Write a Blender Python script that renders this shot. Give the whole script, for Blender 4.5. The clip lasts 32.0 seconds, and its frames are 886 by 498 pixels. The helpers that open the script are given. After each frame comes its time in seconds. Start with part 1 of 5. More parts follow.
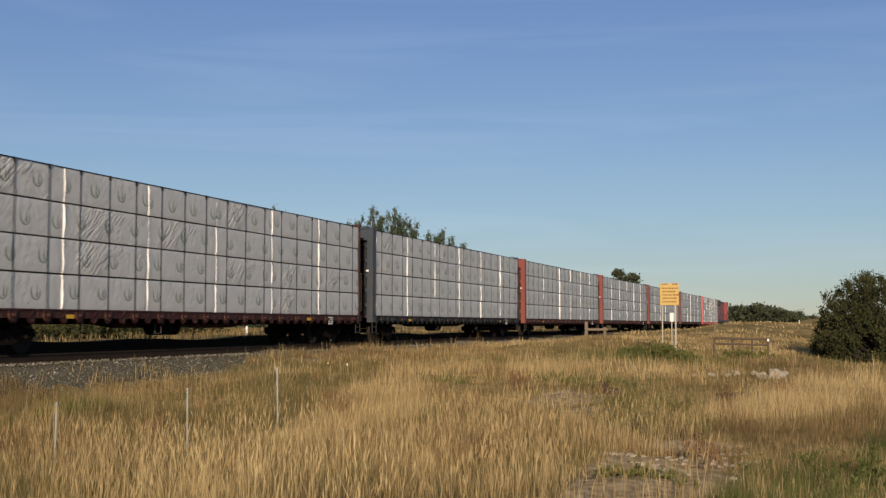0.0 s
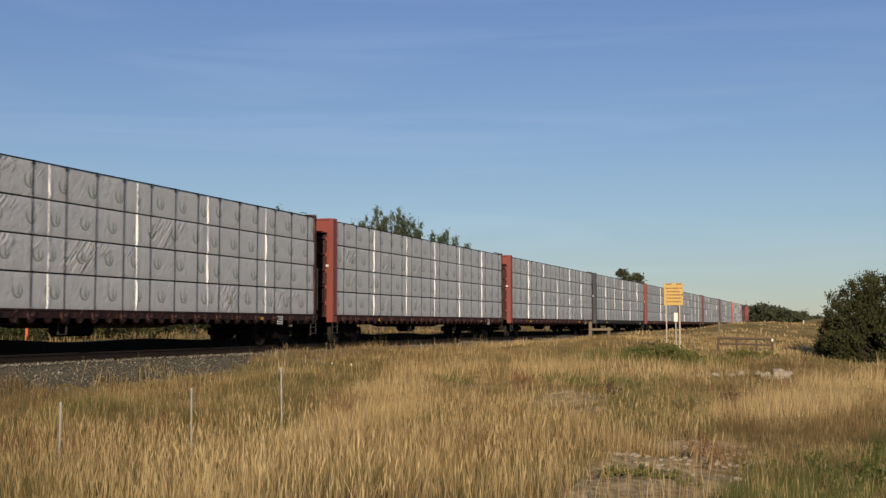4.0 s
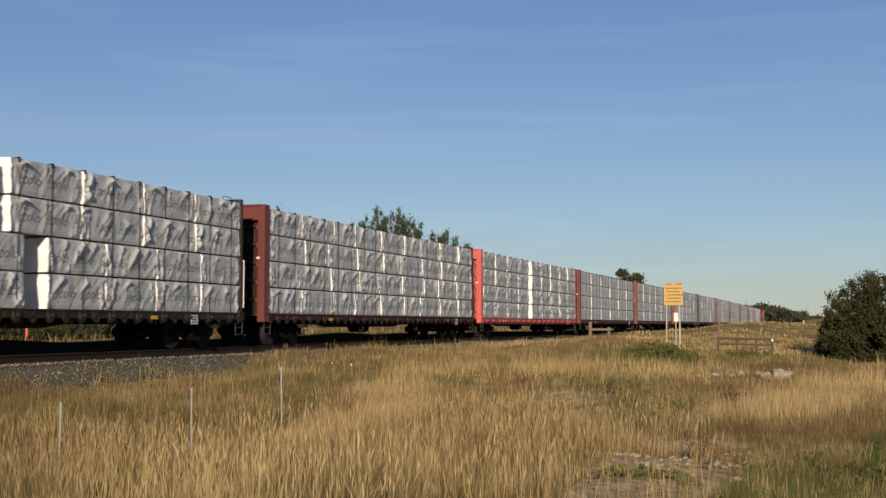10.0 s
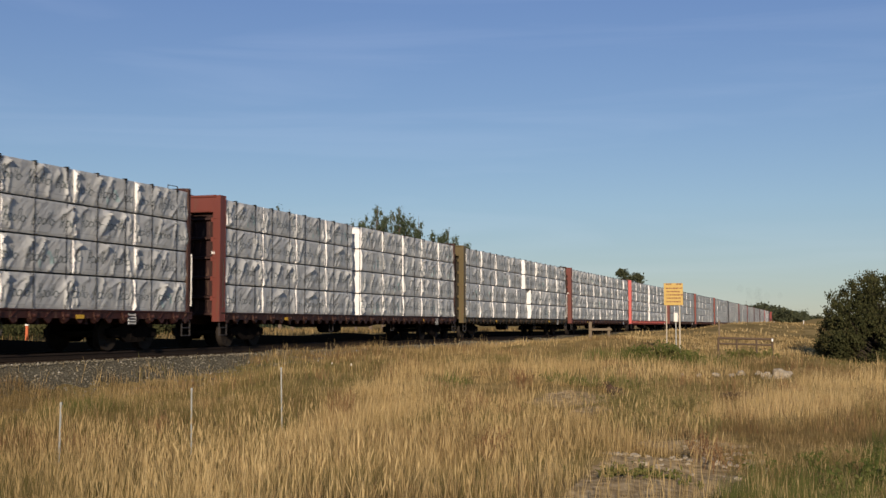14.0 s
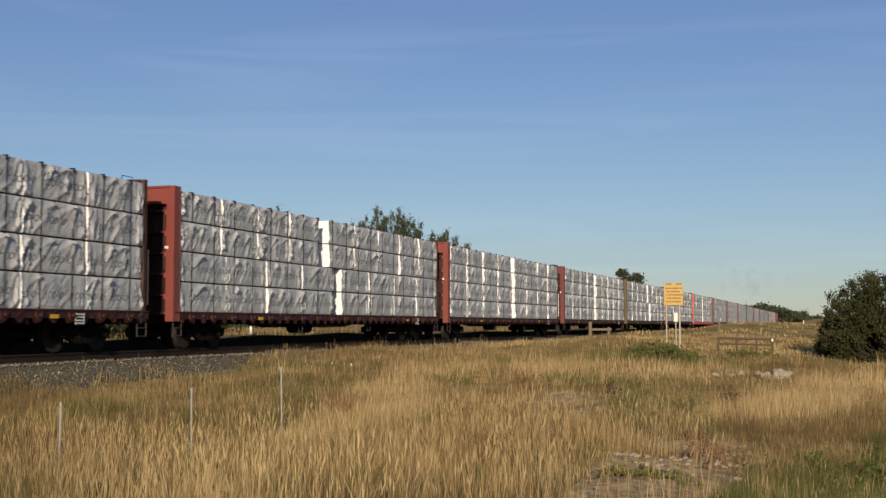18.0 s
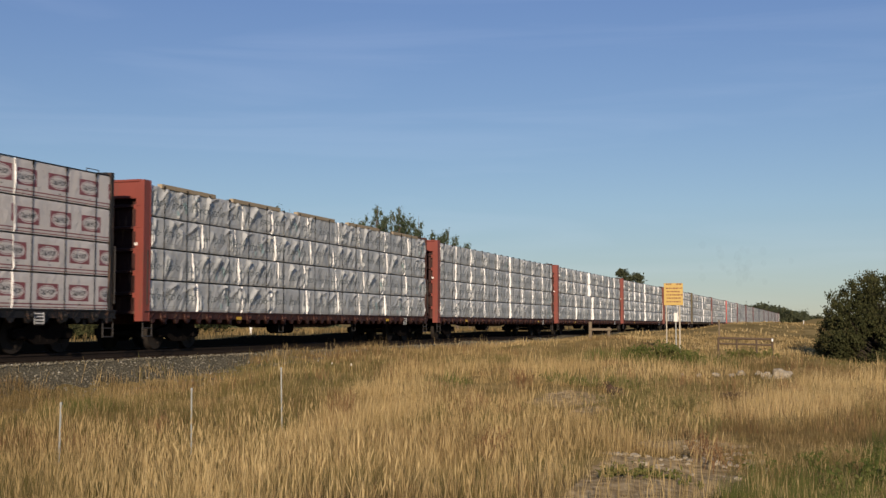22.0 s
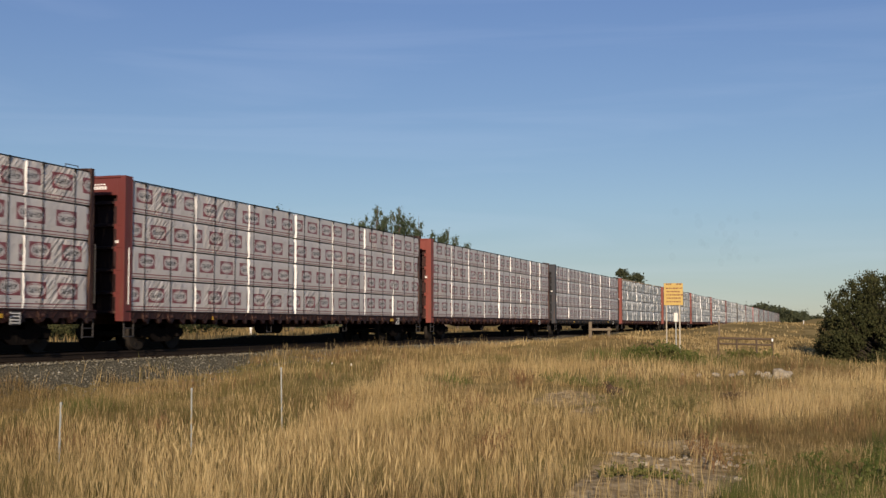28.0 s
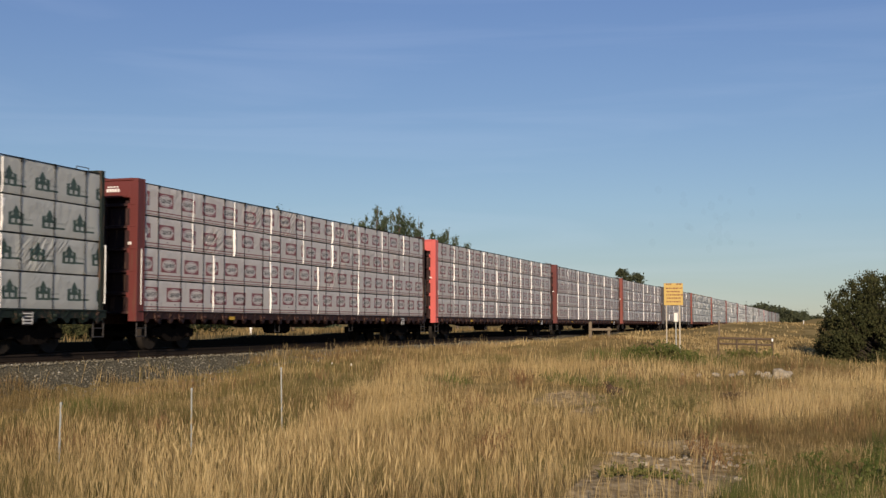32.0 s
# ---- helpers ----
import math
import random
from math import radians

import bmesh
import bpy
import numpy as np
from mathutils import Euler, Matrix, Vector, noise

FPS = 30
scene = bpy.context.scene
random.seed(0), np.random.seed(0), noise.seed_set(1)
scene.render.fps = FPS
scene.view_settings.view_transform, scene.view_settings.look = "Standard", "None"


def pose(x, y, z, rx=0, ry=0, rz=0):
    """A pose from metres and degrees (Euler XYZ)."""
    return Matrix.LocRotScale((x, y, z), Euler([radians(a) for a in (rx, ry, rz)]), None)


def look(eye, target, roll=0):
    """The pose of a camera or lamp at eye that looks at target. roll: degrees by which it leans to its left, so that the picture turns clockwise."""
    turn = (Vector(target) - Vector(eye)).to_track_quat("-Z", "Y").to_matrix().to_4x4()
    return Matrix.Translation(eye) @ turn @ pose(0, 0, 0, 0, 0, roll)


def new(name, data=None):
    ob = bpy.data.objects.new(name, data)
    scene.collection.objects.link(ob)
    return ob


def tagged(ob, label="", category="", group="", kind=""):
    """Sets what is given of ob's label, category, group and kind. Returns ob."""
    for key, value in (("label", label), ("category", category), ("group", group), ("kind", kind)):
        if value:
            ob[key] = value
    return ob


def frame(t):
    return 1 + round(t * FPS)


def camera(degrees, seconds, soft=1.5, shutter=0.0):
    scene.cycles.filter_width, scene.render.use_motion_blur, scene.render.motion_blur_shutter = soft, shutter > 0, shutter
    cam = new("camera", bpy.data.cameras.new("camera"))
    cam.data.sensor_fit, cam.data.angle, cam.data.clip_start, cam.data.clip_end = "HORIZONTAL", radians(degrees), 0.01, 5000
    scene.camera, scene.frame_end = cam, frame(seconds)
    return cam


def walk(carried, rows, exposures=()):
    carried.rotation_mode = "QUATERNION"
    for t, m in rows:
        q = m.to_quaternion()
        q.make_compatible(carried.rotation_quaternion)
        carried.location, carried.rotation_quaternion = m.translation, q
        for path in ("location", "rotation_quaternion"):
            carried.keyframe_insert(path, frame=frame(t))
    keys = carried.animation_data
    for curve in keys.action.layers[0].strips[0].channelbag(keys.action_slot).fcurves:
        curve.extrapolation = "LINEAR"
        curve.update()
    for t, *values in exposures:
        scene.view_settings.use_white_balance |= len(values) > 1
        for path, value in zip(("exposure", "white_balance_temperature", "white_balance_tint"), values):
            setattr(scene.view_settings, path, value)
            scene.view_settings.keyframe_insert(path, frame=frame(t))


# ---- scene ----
# x: across the track towards the viewer, y: along the track, the way the train goes; z = 0 is the top of the rails
TRACK_X = -19.4
SUN_EL, SUN_AZ = 17.0, 16.5          # sun stands behind, SUN_AZ degrees off the track on the viewer's side

cam = camera(40.93, 32.0, soft=1.4, shutter=0.2)
PITCH, YAW = 93.65, 18.70
walk(cam, [
    (0.0, pose(0, 0, 0.71, PITCH, 0, YAW - 0.190)),
    (0.5, pose(0, 0, 0.71, PITCH, 0, YAW - 0.135)),
    (1.0, pose(0, 0, 0.71, PITCH, 0, YAW - 0.090)),
    (1.5, pose(0, 0, 0.71, PITCH, 0, YAW - 0.035)),
    (2.0, pose(0, 0, 0.71, PITCH, 0, YAW)),
    (2.5, pose(0, 0, 0.71, PITCH, 0, YAW)),
    (32.0, pose(0, 0, 0.71, PITCH, 0, YAW)),
], exposures=[(0.0, 0.0, 6350, 18), (32.0, 0.0, 6350, 18)])

# ---- light ----
world = bpy.data.worlds.new("sky")
scene.world = world
world.use_nodes = True
wn = world.node_tree
sky = wn.nodes.new("ShaderNodeTexSky")
sky.sky_type, sky.sun_disc = "NISHITA", False
sky.sun_elevation, sky.sun_rotation = radians(SUN_EL), radians(180 - SUN_AZ)
sky.air_density, sky.dust_density, sky.ozone_density = 1.0, 0.0, 3.2
bg = wn.nodes["Background"]
grade = wn.nodes.new("ShaderNodeGamma")
grade.inputs[1].default_value = 0.7
cool = wn.nodes.new("ShaderNodeMix")
cool.data_type, cool.blend_type = "RGBA", "MULTIPLY"
cool.inputs[0].default_value, cool.inputs[7].default_value = 1.0, (0.83, 0.98, 1.14, 1.0)
wn.links.new(sky.outputs[0], grade.inputs[0])
wn.links.new(grade.outputs[0], cool.inputs[6])
# haze towards the horizon, deeper blue above, and thin streaks of cirrus
way = wn.nodes.new("ShaderNodeTexCoord")
split = wn.nodes.new("ShaderNodeSeparateXYZ")
rise = wn.nodes.new("ShaderNodeValToRGB")
rise_stops = rise.color_ramp.elements
rise_stops.new(0.10)
rise_stops.new(0.27)
for el, p, col in zip(rise_stops, (0.0, 0.10, 0.27, 0.45), ((0.50, 0.462, 0.40), (0.535, 0.52, 0.48), (0.465, 0.462, 0.505), (0.465, 0.462, 0.505))):
    el.position, el.color = p, (*col, 1)
hazy = wn.nodes.new("ShaderNodeMix")
hazy.data_type, hazy.blend_type = "RGBA", "MULTIPLY"
hazy.inputs[0].default_value = 1.0
wn.links.new(way.outputs["Generated"], split.inputs[0])
wn.links.new(split.outputs[2], rise.inputs[0])
wn.links.new(cool.outputs[2], hazy.inputs[6])
wn.links.new(rise.outputs[0], hazy.inputs[7])
spread = wn.nodes.new("ShaderNodeMapping")
spread.inputs["Rotation"].default_value, spread.inputs["Scale"].default_value = (radians(4), 0, 0), (2.6, 2.6, 30.0)
streak = wn.nodes.new("ShaderNodeTexNoise")
streak.inputs["Scale"].default_value, streak.inputs["Detail"].default_value, streak.inputs["Distortion"].default_value = 1.0, 5.0, 0.6
thin = wn.nodes.new("ShaderNodeMapRange")
thin.inputs[1].default_value, thin.inputs[2].default_value, thin.inputs[3].default_value, thin.inputs[4].default_value = 0.46, 0.80, 0.0, 0.09
cirrus = wn.nodes.new("ShaderNodeMix")
cirrus.data_type = "RGBA"
cirrus.inputs[7].default_value = (3.6, 4.0, 4.5, 1.0)
wn.links.new(way.outputs["Generated"], spread.inputs[0])
wn.links.new(spread.outputs[0], streak.inputs["Vector"])
wn.links.new(streak.outputs["Fac"], thin.inputs[0])
wn.links.new(thin.outputs[0], cirrus.inputs[0])
wn.links.new(hazy.outputs[2], cirrus.inputs[6])
wn.links.new(cirrus.outputs[2], bg.inputs[0])
bg.inputs[1].default_value = 0.246
sun = new("sun", bpy.data.lights.new("sun", "SUN"))
sun.data.energy, sun.data.angle, sun.data.color = 5.3, radians(0.53), (1.0, 0.85, 0.62)
sun_way = Vector((math.sin(radians(SUN_AZ)) * math.cos(radians(SUN_EL)), -math.cos(radians(SUN_AZ)) * math.cos(radians(SUN_EL)), math.sin(radians(SUN_EL))))
sun.matrix_world = look(sun_way * 100, (0, 0, 0))


# ---- materials ----
class Nodes:
    """Short hand for building a node material."""

    def __init__(self, name, rough=0.8, metal=0.0, spec=0.4):
        self.m = bpy.data.materials.new(name)
        self.m.use_nodes = True
        self.t = self.m.node_tree
        self.b = self.t.nodes["Principled BSDF"]
        self.b.inputs["Roughness"].default_value = rough
        self.b.inputs["Metallic"].default_value = metal
        self.b.inputs["Specular IOR Level"].default_value = spec

    def node(self, kind, operation="", data_type=""):
        n = self.t.nodes.new(kind)
        if operation:
            n.operation = operation
        if data_type:
            n.data_type = data_type
        return n

    def put(self, socket, v):
        if isinstance(v, (int, float)):
            socket.default_value = v
        elif isinstance(v, tuple):
            socket.default_value = (*v, 1.0) if len(v) == 3 and len(socket.default_value) == 4 else v
        else:
            self.t.links.new(v, socket)

    def math(self, op, a, b=0.0, c=None):
        n = self.node("ShaderNodeMath", operation=op)
        self.put(n.inputs[0], a)
        self.put(n.inputs[1], b)
        if c is not None:
            self.put(n.inputs[2], c)
        return n.outputs[0]

    def mix(self, fac, a, b):
        n = self.node("ShaderNodeMix", data_type="RGBA")
        self.put(n.inputs[0], fac)
        self.put(n.inputs[6], a)
        self.put(n.inputs[7], b)
        return n.outputs[2]

    def noise(self, scale, detail=3.0, vec=None, stretch=None):
        n = self.node("ShaderNodeTexNoise")
        n.inputs["Scale"].default_value, n.inputs["Detail"].default_value = scale, detail
        v = vec if vec is not None else self.node("ShaderNodeTexCoord").outputs["Object"]
        if stretch:
            mp = self.node("ShaderNodeMapping")
            mp.inputs["Scale"].default_value = stretch
            self.put(mp.inputs[0], v)
            v = mp.outputs[0]
        self.put(n.inputs["Vector"], v)
        return n.outputs["Fac"]

    def ramp(self, fac, stops):
        n = self.node("ShaderNodeValToRGB")
        e = n.color_ramp.elements
        while len(e) < len(stops):
            e.new(0.5)
        for el, (p, col) in zip(e, stops):
            el.position, el.color = p, (*col, 1)
        self.put(n.inputs[0], fac)
        return n.outputs[0]

    def bump(self, h, strength=0.3, dist=0.02):
        n = self.node("ShaderNodeBump")
        n.inputs["Strength"].default_value, n.inputs["Distance"].default_value = strength, dist
        self.put(n.inputs["Height"], h)
        self.t.links.new(n.outputs[0], self.b.inputs["Normal"])

    def color(self, c):
        self.put(self.b.inputs["Base Color"], c)
        return self.m


def scaled(c, k):
    return tuple(min(1.0, v * k) for v in c)


def paint(name, c, rough=0.55, rust=0.35):
    """Weathered railway paint: dust and rust in stains."""
    n = Nodes(name, rough)
    big = n.noise(0.9, 5)
    streak = n.noise(2.2, 4, stretch=(6.0, 6.0, 0.6))
    stain = n.math("MULTIPLY", n.math("GREATER_THAN", streak, 0.60), rust)
    col = n.mix(n.math("MULTIPLY", big, 0.7), scaled(c, 1.1), scaled(c, 0.7))
    col = n.mix(stain, col, (0.10, 0.055, 0.035))
    n.bump(n.noise(40, 2), 0.15, 0.01)
    return n.color(col)


def plain(name, c, rough=0.7, metal=0.0, vary=0.25, scale=4.0, spec=0.4):
    n = Nodes(name, rough, metal, spec)
    n.bump(n.noise(scale * 8, 3), 0.2, 0.01)
    return n.color(n.mix(n.noise(scale, 4), scaled(c, 1 - vary), scaled(c, 1 + vary)))


def leafy(name, stops, through_light=0.35):
    """Thin leaves and blades: colour by the piece, a share of the light comes through."""
    n = Nodes(name, 0.85, 0, 0.03)
    g = n.node("ShaderNodeNewGeometry")
    patch = n.noise(0.30, 5, vec=g.outputs["Position"])
    r = n.math("ADD", n.math("MULTIPLY", g.outputs["Random Per Island"], 0.42), n.math("MULTIPLY", patch, 1.6))
    col = n.ramp(n.math("SUBTRACT", r, 0.52), stops)
    n.put(n.b.inputs["Base Color"], col)
    tr = n.node("ShaderNodeBsdfTranslucent")
    n.put(tr.inputs[0], col)
    mx = n.node("ShaderNodeMixShader")
    mx.inputs[0].default_value = through_light
    n.t.links.new(n.b.outputs[0], mx.inputs[1])
    n.t.links.new(tr.outputs[0], mx.inputs[2])
    n.t.links.new(mx.outputs[0], n.t.nodes["Material Output"].inputs[0])
    return n.m


def wrap(name, kind, base, crease):
    """Woven lumber wrap with its print repeated along the package, in metres of the mesh's own flat map."""
    n = Nodes(name, 0.42, 0, 0.45)
    uv = n.node("ShaderNodeTexCoord").outputs["UV"]
    sep = n.node("ShaderNodeSeparateXYZ")
    n.put(sep.inputs[0], uv)
    u, v = sep.outputs[0], sep.outputs[1]
    rnd = n.node("ShaderNodeObjectInfo").outputs["Random"]
    period = {"swoosh": 1.18, "script": 1.05, "oval": 1.22, "house": 1.2}[kind]
    uu = n.math("ADD", u, n.math("MULTIPLY", rnd, period * 3))
    a = n.math("SUBTRACT", n.math("MODULO", uu, period), period / 2)
    b = n.math("SUBTRACT", v, n.math("ADD", 0.42, n.math("MULTIPLY", n.math("SUBTRACT", n.math("FRACT", n.math("MULTIPLY", rnd, 7.3)), 0.5), 0.10)))

    if kind == "script":
        a, b = n.math("SUBTRACT", n.math("MULTIPLY", a, 0.70), n.math("MULTIPLY", b, 0.22)), n.math("MULTIPLY", b, 0.76)

    def box(cx, cy, w, h):
        return n.math("MULTIPLY", n.math("LESS_THAN", n.math("ABSOLUTE", n.math("SUBTRACT", a, cx)), w / 2), n.math("LESS_THAN", n.math("ABSOLUTE", n.math("SUBTRACT", b, cy)), h / 2))

    def disc(cx, cy, rx, ry):
        q = n.math("ADD", n.math("POWER", n.math("DIVIDE", n.math("SUBTRACT", a, cx), rx), 2.0), n.math("POWER", n.math("DIVIDE", n.math("SUBTRACT", b, cy), ry), 2.0))
        return n.math("LESS_THAN", q, 1.0)

    def less(p, q):
        return n.math("MULTIPLY", p, n.math("SUBTRACT", 1.0, q))

    def both(*ps):
        r = ps[0]
        for p in ps[1:]:
            r = n.math("MAXIMUM", r, p)
        return r

    fine = n.noise(3.0, 4)
    col = n.mix(fine, scaled(base, 0.86), base)
    weave = n.noise(1.3, 5)
    col = n.mix(n.math("MULTIPLY", n.math("GREATER_THAN", weave, 0.58), 0.25), col, scaled(base, 0.7))
    on = n.math("MULTIPLY", n.math("LESS_THAN", v, 0.8), n.math("GREATER_THAN", u, 0.0))
    def spike(cx, base, half, tall):
        fall = n.math("MULTIPLY", n.math("SUBTRACT", 1.0, n.math("DIVIDE", n.math("SUBTRACT", b, base), tall)), half)
        return n.math("MULTIPLY", n.math("LESS_THAN", n.math("ABSOLUTE", n.math("SUBTRACT", a, cx)), fall), n.math("GREATER_THAN", b, base))

    def ring(cx, cy, rx, ry, w):
        return less(disc(cx, cy, rx, ry), disc(cx, cy, rx - w, ry - w))

    if kind == "swoosh":
        ink = both(less(disc(-0.01, 0.0, 0.20, 0.20), disc(0.035, 0.06, 0.19, 0.225)), less(disc(0.02, -0.03, 0.15, 0.17), disc(-0.01, 0.02, 0.135, 0.185)), spike(0.03, -0.13, 0.045, 0.34))
        col = n.mix(n.math("MULTIPLY", n.math("MULTIPLY", ink, on), 0.72), col, (0.10, 0.135, 0.075))
    elif kind == "script":
        ink = both(box(-0.25, 0.0, 0.028, 0.28), box(-0.19, 0.01, 0.024, 0.26), box(-0.22, -0.02, 0.09, 0.025), box(-0.125, -0.09, 0.022, 0.24), ring(-0.09, -0.05, 0.055, 0.07, 0.022), ring(0.02, -0.05, 0.055, 0.065, 0.022), box(0.10, 0.02, 0.022, 0.22), box(0.16, 0.02, 0.022, 0.22), ring(0.235, -0.05, 0.055, 0.065, 0.022), box(0.30, -0.03, 0.07, 0.018))
        low = box(-0.02, -0.25, 0.5, 0.018)
        # here and there the coloured inside of the sheet shows
        inner = n.math("MULTIPLY", n.math("GREATER_THAN", n.noise(1.7, 2), 0.64), n.math("GREATER_THAN", n.math("FRACT", n.math("MULTIPLY", rnd, 13.7)), 0.7))
        col = n.mix(n.math("MULTIPLY", inner, 0.5), col, (0.25, 0.45, 0.41))
        col = n.mix(n.math("MULTIPLY", n.math("MULTIPLY", both(ink, n.math("MULTIPLY", low, 0.3)), on), 0.85), col, (0.045, 0.06, 0.058))
    elif kind == "oval":
        ink = less(box(0, 0.03, 0.80, 0.40), disc(0, 0.03, 0.36, 0.165))
        line = both(n.math("LESS_THAN", n.math("ABSOLUTE", n.math("SUBTRACT", v, 0.11)), 0.014), n.math("LESS_THAN", n.math("ABSOLUTE", n.math("SUBTRACT", v, 0.035)), 0.01))
        rim = ring(0, 0.03, 0.335, 0.145, 0.013)
        col = n.mix(n.math("MULTIPLY", n.math("MULTIPLY", both(ink, line, rim), on), 0.9), col, (0.185, 0.018, 0.03))
        bars = both(ring(-0.22, 0.03, 0.05, 0.065, 0.024), spike(-0.12, -0.04, 0.055, 0.15), box(-0.045, 0.03, 0.024, 0.13), box(0.005, 0.03, 0.06, 0.035), box(0.04, 0.03, 0.024, 0.13), box(0.085, 0.03, 0.024, 0.13), ring(0.155, 0.03, 0.045, 0.062, 0.024), box(0.22, 0.03, 0.026, 0.13), box(0.245, 0.05, 0.05, 0.07), box(0.05, -0.25, 0.06, 0.03))
        col = n.mix(n.math("MULTIPLY", n.math("MULTIPLY", bars, on), 0.85), col, (0.03, 0.03, 0.035))
    else:
        # a dark pine between two walls, and two lines of small print beside it
        pine = both(spike(0, 0.05, 0.15, 0.20), spike(0, -0.08, 0.19, 0.24), box(0, -0.14, 0.09, 0.16))
        walls = both(box(-0.215, -0.08, 0.12, 0.28), box(0.215, -0.08, 0.12, 0.28), spike(-0.19, 0.03, 0.06, 0.07), spike(0.19, 0.03, 0.06, 0.07), box(-0.13, -0.20, 0.16, 0.05), box(0.13, -0.20, 0.16, 0.05))
        ink = both(pine, walls, box(0.50, -0.19, 0.44, 0.045))
        print_line = n.math("MULTIPLY", box(0.49, -0.07, 0.40, 0.05), n.math("GREATER_THAN", n.math("SINE", n.math("MULTIPLY", a, 130.0)), -0.2))
        col = n.mix(n.math("MULTIPLY", n.math("MULTIPLY", both(ink, n.math("MULTIPLY", print_line, 0.45)), on), 0.93), col, (0.010, 0.04, 0.026))
    # fine creases that run aslant, in patches
    across = n.math("SUBTRACT", n.math("MULTIPLY", u, 0.72), n.math("MULTIPLY", v, 0.70))
    along = n.math("ADD", n.math("MULTIPLY", v, 0.72), n.math("MULTIPLY", u, 0.70))
    vec = n.node("ShaderNodeCombineXYZ")
    n.put(vec.inputs[0], n.math("MULTIPLY", across, 11.0))
    n.put(vec.inputs[1], n.math("MULTIPLY", along, 1.1))
    n.put(vec.inputs[2], n.math("MULTIPLY", rnd, 40.0))
    slant = n.math("SUBTRACT", 1.0, n.math("MULTIPLY", n.math("ABSOLUTE", n.math("SUBTRACT", n.noise(1.0, 1, vec=vec.outputs[0]), 0.5)), 6.0))
    slant = n.math("MAXIMUM", slant, 0.0)
    patch = n.math("MULTIPLY", n.math("SUBTRACT", n.noise(0.9, 2), 0.46), 6.0)
    patch = n.math("MINIMUM", n.math("MAXIMUM", patch, 0.0), 1.0)
    if kind != "script":
        # only some packages are creased all over
        patch = n.math("MULTIPLY", patch, n.math("ADD", 0.12, n.math("GREATER_THAN", n.math("FRACT", n.math("MULTIPLY", rnd, 17.3)), 0.62)))
    if kind == "script":
        # crumpled sheet: thin ridges in all ways, a little longer on the slant
        vec = n.node("ShaderNodeCombineXYZ")
        n.put(vec.inputs[0], n.math("MULTIPLY", across, 3.6))
        n.put(vec.inputs[1], n.math("MULTIPLY", along, 1.9))
        n.put(vec.inputs[2], n.math("MULTIPLY", rnd, 40.0))
        ridge = n.math("SUBTRACT", 1.0, n.math("MULTIPLY", n.math("ABSOLUTE", n.math("SUBTRACT", n.noise(1.0, 3, vec=vec.outputs[0]), 0.5)), 9.0))
        slant = n.math("ADD", slant, n.math("MULTIPLY", n.math("MAXIMUM", ridge, 0.0), 1.2))
        patch = n.math("ADD", n.math("MULTIPLY", patch, 0.9), 0.1)
    facet = n.node("ShaderNodeTexVoronoi")
    facet.inputs["Scale"].default_value = 1.0
    vec = n.node("ShaderNodeCombineXYZ")
    n.put(vec.inputs[0], n.math("MULTIPLY", across, 3.4))
    n.put(vec.inputs[1], n.math("MULTIPLY", along, 1.7))
    n.put(vec.inputs[2], n.math("MULTIPLY", rnd, 40.0))
    n.put(facet.inputs["Vector"], vec.outputs[0])
    slant = n.math("ADD", slant, n.math("MULTIPLY", facet.outputs["Distance"], 3.2 if kind == "script" else 0.35))
    relief = n.math("ADD", n.math("MULTIPLY", n.noise(7, 4), 0.6), n.math("MULTIPLY", n.math("MULTIPLY", slant, patch), 0.28 if kind == "script" else 0.9))
    n.bump(n.math("ADD", relief, n.math("MULTIPLY", n.noise(45, 2), 0.15)), crease, 0.04)
    return n.color(col)


M = {}
CAR_PAINT = {
    "brown": (0.135, 0.034, 0.024), "red": (0.20, 0.046, 0.032), "pink": (0.55, 0.115, 0.10), "olive": (0.10, 0.075, 0.03),
    "slate": (0.036, 0.046, 0.056), "black": (0.035, 0.036, 0.042), "green": (0.02, 0.065, 0.04), "maroon": (0.12, 0.026, 0.022),
}
for key, c in CAR_PAINT.items():
    M[key] = paint(key + "_paint", c, 0.5 if key != "pink" else 0.4, 0.4 if key != "pink" else 0.1)
# darker copies: grime on the sills, and shade painted on the bulkheads
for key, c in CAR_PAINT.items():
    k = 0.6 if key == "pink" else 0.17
    M[key + "_sill"] = paint(key + "_sill_shade_paint", scaled(c, k), 0.7, 0.7)
M["swoosh"] = wrap("grey_wrap", "swoosh", (0.50, 0.512, 0.50), 0.75)
M["script"] = wrap("loose_wrap", "script", (0.435, 0.448, 0.44), 0.6)
M["oval"] = wrap("red_print_wrap", "oval", (0.58, 0.55, 0.52), 0.9)
M["house"] = wrap("green_print_wrap", "house", (0.455, 0.468, 0.44), 0.8)
# whiter wrap that paints the sun's glare onto package ends and edges
M["sunlit_wrap"] = plain("sunlit_white_wrap", (0.78, 0.77, 0.75), 0.5, vary=0.08)
M["steel"] = plain("dark_steel", (0.05, 0.045, 0.042), 0.6, 0.3)
M["cable"] = plain("cable_black", (0.014, 0.013, 0.012), 0.9, spec=0.02)
M["bogie"] = plain("bogie_grime", (0.012, 0.010, 0.009), 1.0, spec=0.0)
M["tread"] = plain("wheel_steel", (0.03, 0.025, 0.021), 0.8, 0.2, spec=0.1)
M["white"] = plain("white_stencil", (0.75, 0.74, 0.70), 0.6, vary=0.1)
M["yellowtag"] = plain("yellow_reflector", (0.55, 0.33, 0.03), 0.5, vary=0.1)
M["board"] = plain("raw_lumber", (0.32, 0.255, 0.165), 0.75, vary=0.25, scale=2)
M["rail"] = plain("rail_steel", (0.032, 0.024, 0.019), 0.8, 0.2, spec=0.1)
